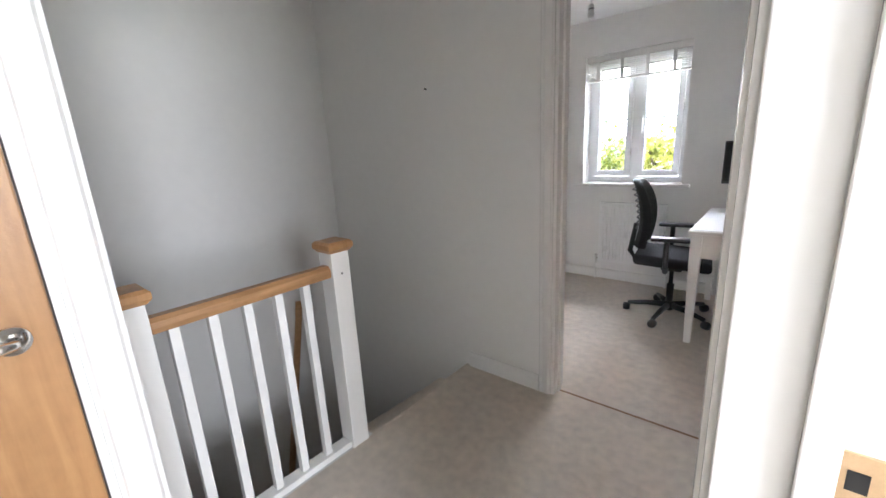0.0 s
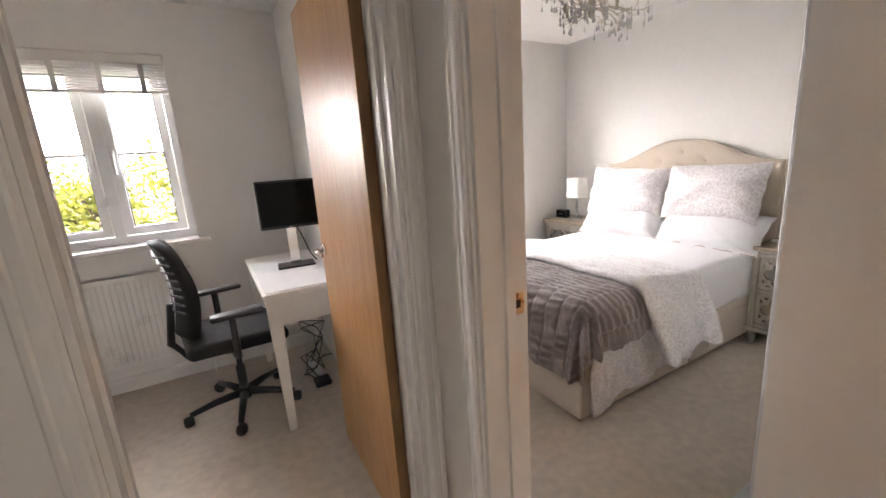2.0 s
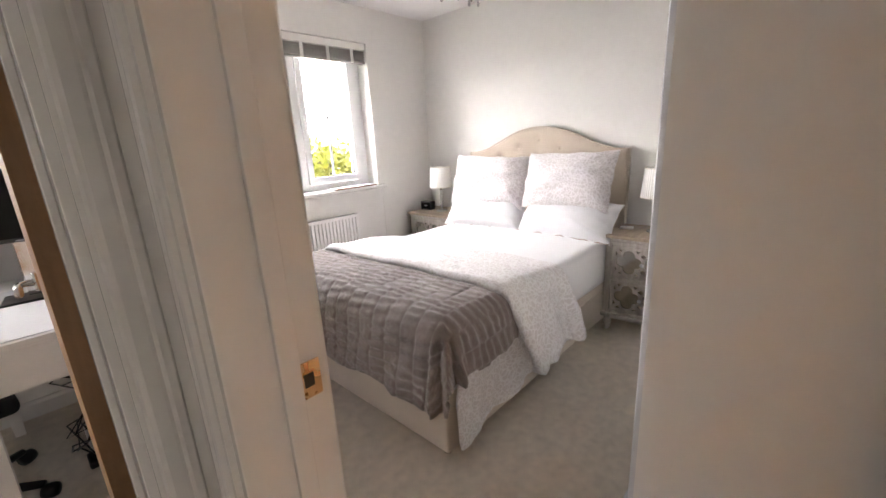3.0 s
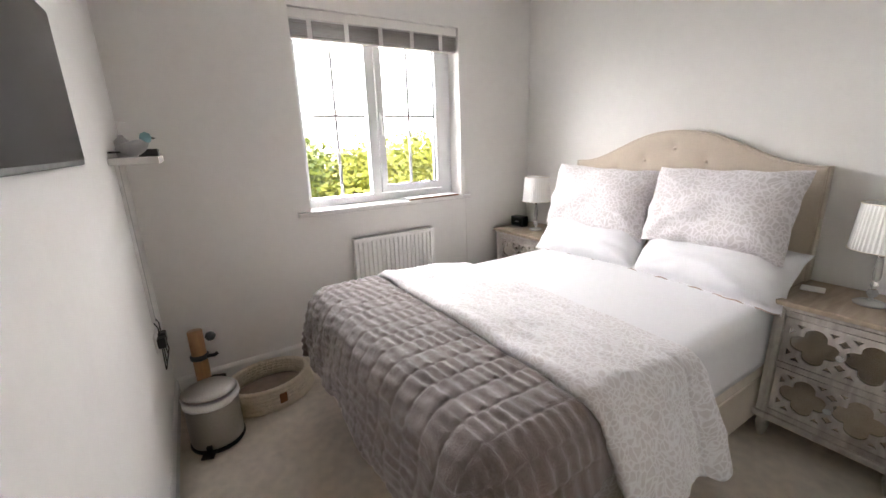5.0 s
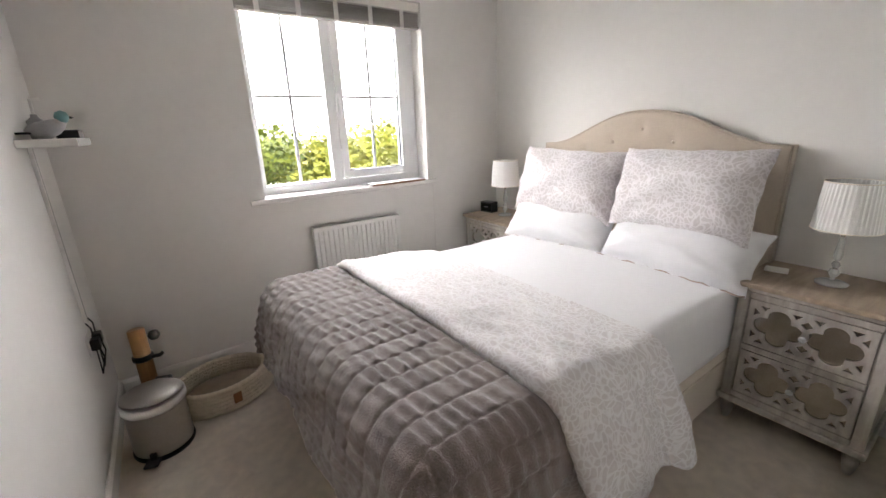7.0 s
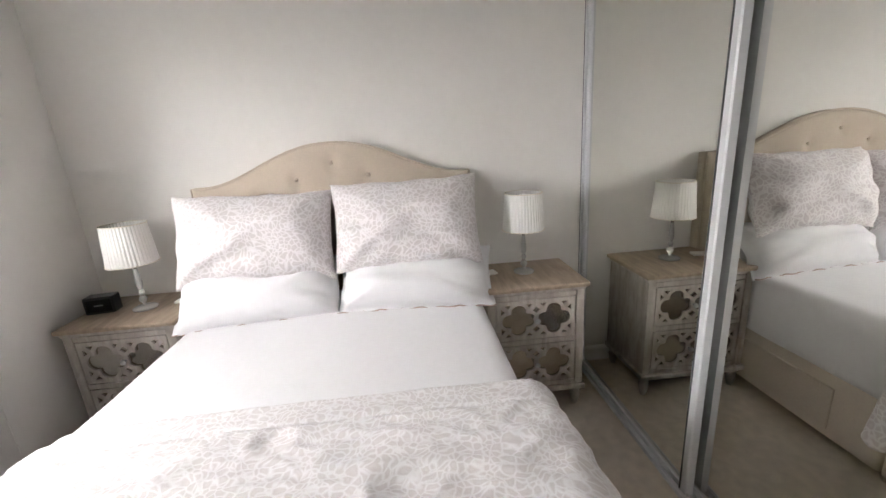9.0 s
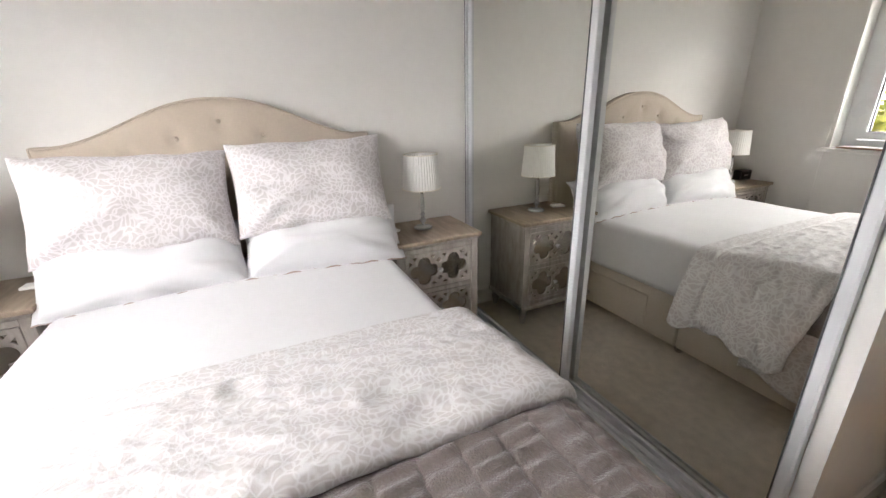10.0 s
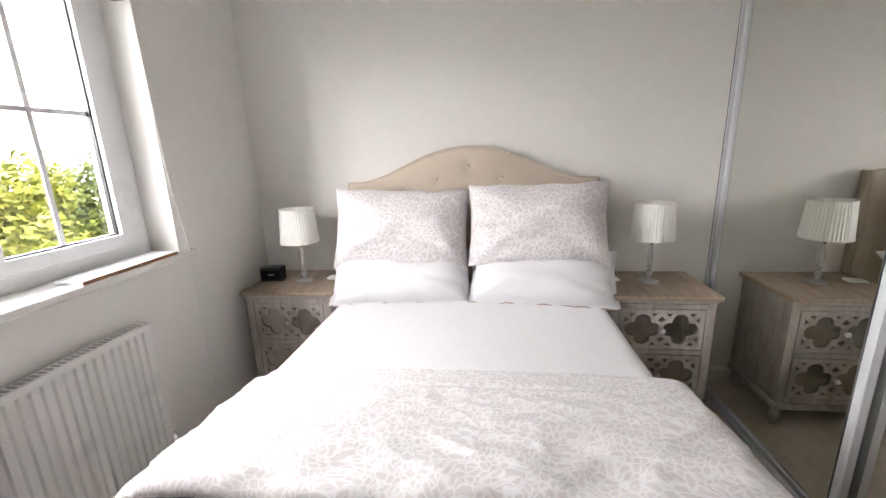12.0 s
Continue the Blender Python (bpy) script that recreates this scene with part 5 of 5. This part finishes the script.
for v in se.verts:
    v.co.z += 0.02 * abs(v.co.x) / 0.24 - 0.028 * max(-v.co.y - 0.1, 0) / 0.15
part("seat", se, BLACKFAB, oc, "black padded seat", True)
bk = bmesh.new()
NB = 16
fr_, bk_ = [], []
for i in range(NB + 1):
    rowf, rowb = [], []
    for j in range(NB + 1):
        a, t = 2 * i / NB - 1, j / NB
        w = 0.225 * (1 - 0.22 * t ** 3) * (1 - 0.25 * (1 - t) ** 4)
        x = a * w
        y = 0.25 + 0.035 * t ** 1.6 - 0.04 * math.sin(math.pi * t) - 0.05 * a * a
        z = 0.56 + 0.50 * t - 0.05 * (a ** 4) * (t ** 4)
        rowf.append(bk.verts.new((x, y - 0.025, z)))
        rowb.append(bk.verts.new((x, y + 0.022, z)))
    fr_.append(rowf)
    bk_.append(rowb)
for i in range(NB):
    for j in range(NB):
        bk.faces.new((fr_[i][j], fr_[i][j + 1], fr_[i + 1][j + 1], fr_[i + 1][j]))
        bk.faces.new((bk_[i][j], bk_[i + 1][j], bk_[i + 1][j + 1], bk_[i][j + 1]))
    bk.faces.new((fr_[i][0], fr_[i + 1][0], bk_[i + 1][0], bk_[i][0]))
    bk.faces.new((fr_[i][NB], bk_[i][NB], bk_[i + 1][NB], fr_[i + 1][NB]))
    bk.faces.new((fr_[0][i], bk_[0][i], bk_[0][i + 1], fr_[0][i + 1]))
    bk.faces.new((fr_[NB][i], fr_[NB][i + 1], bk_[NB][i + 1], bk_[NB][i]))
bmesh.ops.recalc_face_normals(bk, faces=bk.faces)
brs = part("backrest", bk, BLACKFAB, oc, "black curved mesh backrest", True)
for k in range(8):
    z = 0.70 + 0.042 * k
    t = (z - 0.56) / 0.5
    y = 0.25 + 0.035 * t ** 1.6 - 0.04 * math.sin(math.pi * t)
    part("rib", tube([(-0.19, y - 0.008, z), (-0.1, y + 0.030, z), (0.1, y + 0.030, z), (0.19, y - 0.008, z)], 0.006, seg=6), BLACK, brs, "horizontal black rib")
part("back_stem", tube([(0, 0.05, 0.40), (0, 0.24, 0.41), (0, 0.30, 0.50), (0, 0.265, 0.72)], 0.024, 0.018, 10), BLACK, oc, "", True)
for s in (-1, 1):
    am = part("arm_post", tube([(s * 0.15, 0.03, 0.42), (s * 0.27, 0.03, 0.43), (s * 0.285, 0.03, 0.50), (s * 0.285, 0.03, 0.66)], 0.018, seg=10), BLACK, oc, "", True)
    part("arm_pad", box(s * 0.285 - 0.042, s * 0.285 + 0.042, -0.12, 0.13, 0.655, 0.682, 0.011, 3), BLACK, am, "padded armrest", True)
tagged(oc, "black five-star office chair with mesh back and armrests", "office chair")

pn = empty("pendant_fitting", -1.07, 2.83, CZ)
part("ceiling_cup", lathe([(0.001, 0), (0.04, 0), (0.04, -0.012), (0.008, -0.028)], 20), SWITCH, pn, "", True)
part("flex", tube([(0, 0, -0.02), (0, 0, -0.20)], 0.003), SWITCH, pn)
part("lamp_holder", lathe([(0.006, -0.19), (0.017, -0.20), (0.017, -0.24), (0.021, -0.245), (0.021, -0.27), (0.012, -0.275)], 16), SWITCH, pn, "white bulb holder", True)
part("band", lathe([(0.0175, -0.215), (0.0182, -0.217), (0.0182, -0.224), (0.0175, -0.226)], 16), GREY, pn)
tagged(pn, "bare white pendant lamp holder hanging in the study", "pendant")

# ---- outside ----
GZ = -2.9
gr = bmesh.new()
bmesh.ops.create_grid(gr, x_segments=8, y_segments=8, size=1500)
g = part("ground", gr, GRASS)
g.location.z = GZ
tagged(g, "grass reaching to the horizon", "grass", kind="structure")
tagged(part("wall_exterior", box(XL - 0.35, XR + 0.35, YW + 0.285, YW + 0.33, GZ, 0.6), BRICK), "brick outer wall below the windows", "wall", kind="structure")


def tree(x, y, height, spread, n, leafmat, seed, label):
    rr = random.Random(seed)
    root = empty("tree", x, y, GZ)
    tk = bmesh.new()
    add_tube(tk, [(0, 0, 0), (rr.uniform(-0.1, 0.1), 0, height * 0.3), (rr.uniform(-0.2, 0.2), rr.uniform(-0.2, 0.2), height * 0.75)], 0.16, 0.05, 8)
    clumps = []
    for k in range(16):
        a, zz = rr.uniform(0, 2 * math.pi), rr.uniform(0.12, 0.86)
        rad = spread * (1 - abs(zz - 0.5) * 0.9) * rr.uniform(0.35, 0.8)
        p = Vector((rad * math.cos(a), rad * math.sin(a), height * zz))
        add_tube(tk, [(0, 0, height * max(zz - 0.2, 0.1)), p * 0.5 + Vector((0, 0, height * (zz - 0.08) * 0.5)), p], 0.05, 0.015, 5)
        clumps.append((p, rr.uniform(0.45, 0.8) * spread * 0.62))
    part("trunk", tk, BARK, root)
    verts, faces = [], []
    for i in range(n):
        c, r = rr.choice(clumps)
        d = Vector((rr.gauss(0, 1), rr.gauss(0, 1), rr.gauss(0, 0.8))).normalized()
        p = c + d * r * rr.uniform(0.55, 1.08)
        s = rr.uniform(0.06, 0.13)
        t = Vector((rr.gauss(0, 1), rr.gauss(0, 1), rr.gauss(0, 0.6))).normalized()
        u = t.cross(d + Vector((0, 0, 0.3))).normalized()
        b = len(verts)
        verts += [p - t * s, p + u * s * 0.5, p + t * s, p - u * s * 0.5]
        faces.append((b, b + 1, b + 2, b + 3))
    me = bpy.data.meshes.new("crown")
    me.from_pydata([tuple(v) for v in verts], [], faces)
    me.materials.append(leafmat)
    cr = new("crown", me)
    cr.parent = root
    return tagged(root, label, "tree", group="trees beyond the garden")


rt = random.Random(11)
for i in range(11):
    x = -13 + 2.6 * i + rt.uniform(-0.5, 0.5)
    tree(x, 13.0 + rt.uniform(-1, 1.5), 4.85 + rt.uniform(-0.3, 0.4), 2.0, 9000, LEAF if i % 3 else LEAF_DARK, 100 + i, "leafy sunlit tree with yellow-green crown")
for i in range(7):
    x = -18 + 6 * i + rt.uniform(-1, 1)
    tree(x, 24.0 + rt.uniform(-2, 2), 4.9 + rt.uniform(-0.4, 0.5), 3.4, 7000, LEAF, 200 + i, "farther rounded tree in pale green leaf")

SKYGLOW = bpy.data.materials.new("bright_overcast_sky")
SKYGLOW.use_nodes = True
nt = SKYGLOW.node_tree
nt.nodes.remove(nt.nodes["Principled BSDF"])
em = nt.nodes.new("ShaderNodeEmission")
em.inputs[0].default_value, em.inputs[1].default_value = (1.0, 0.975, 0.955, 1), 18.5
nt.links.new(em.outputs[0], nt.nodes["Material Output"].inputs[0])
bd = bmesh.new()
bd.faces.new([bd.verts.new(p) for p in ((-110, 60, -3), (110, 60, -3), (110, 60, 80), (-110, 60, 80))])
tagged(part("backdrop", bd, SKYGLOW), "bright white overcast sky in the distance", "sky", kind="structure")
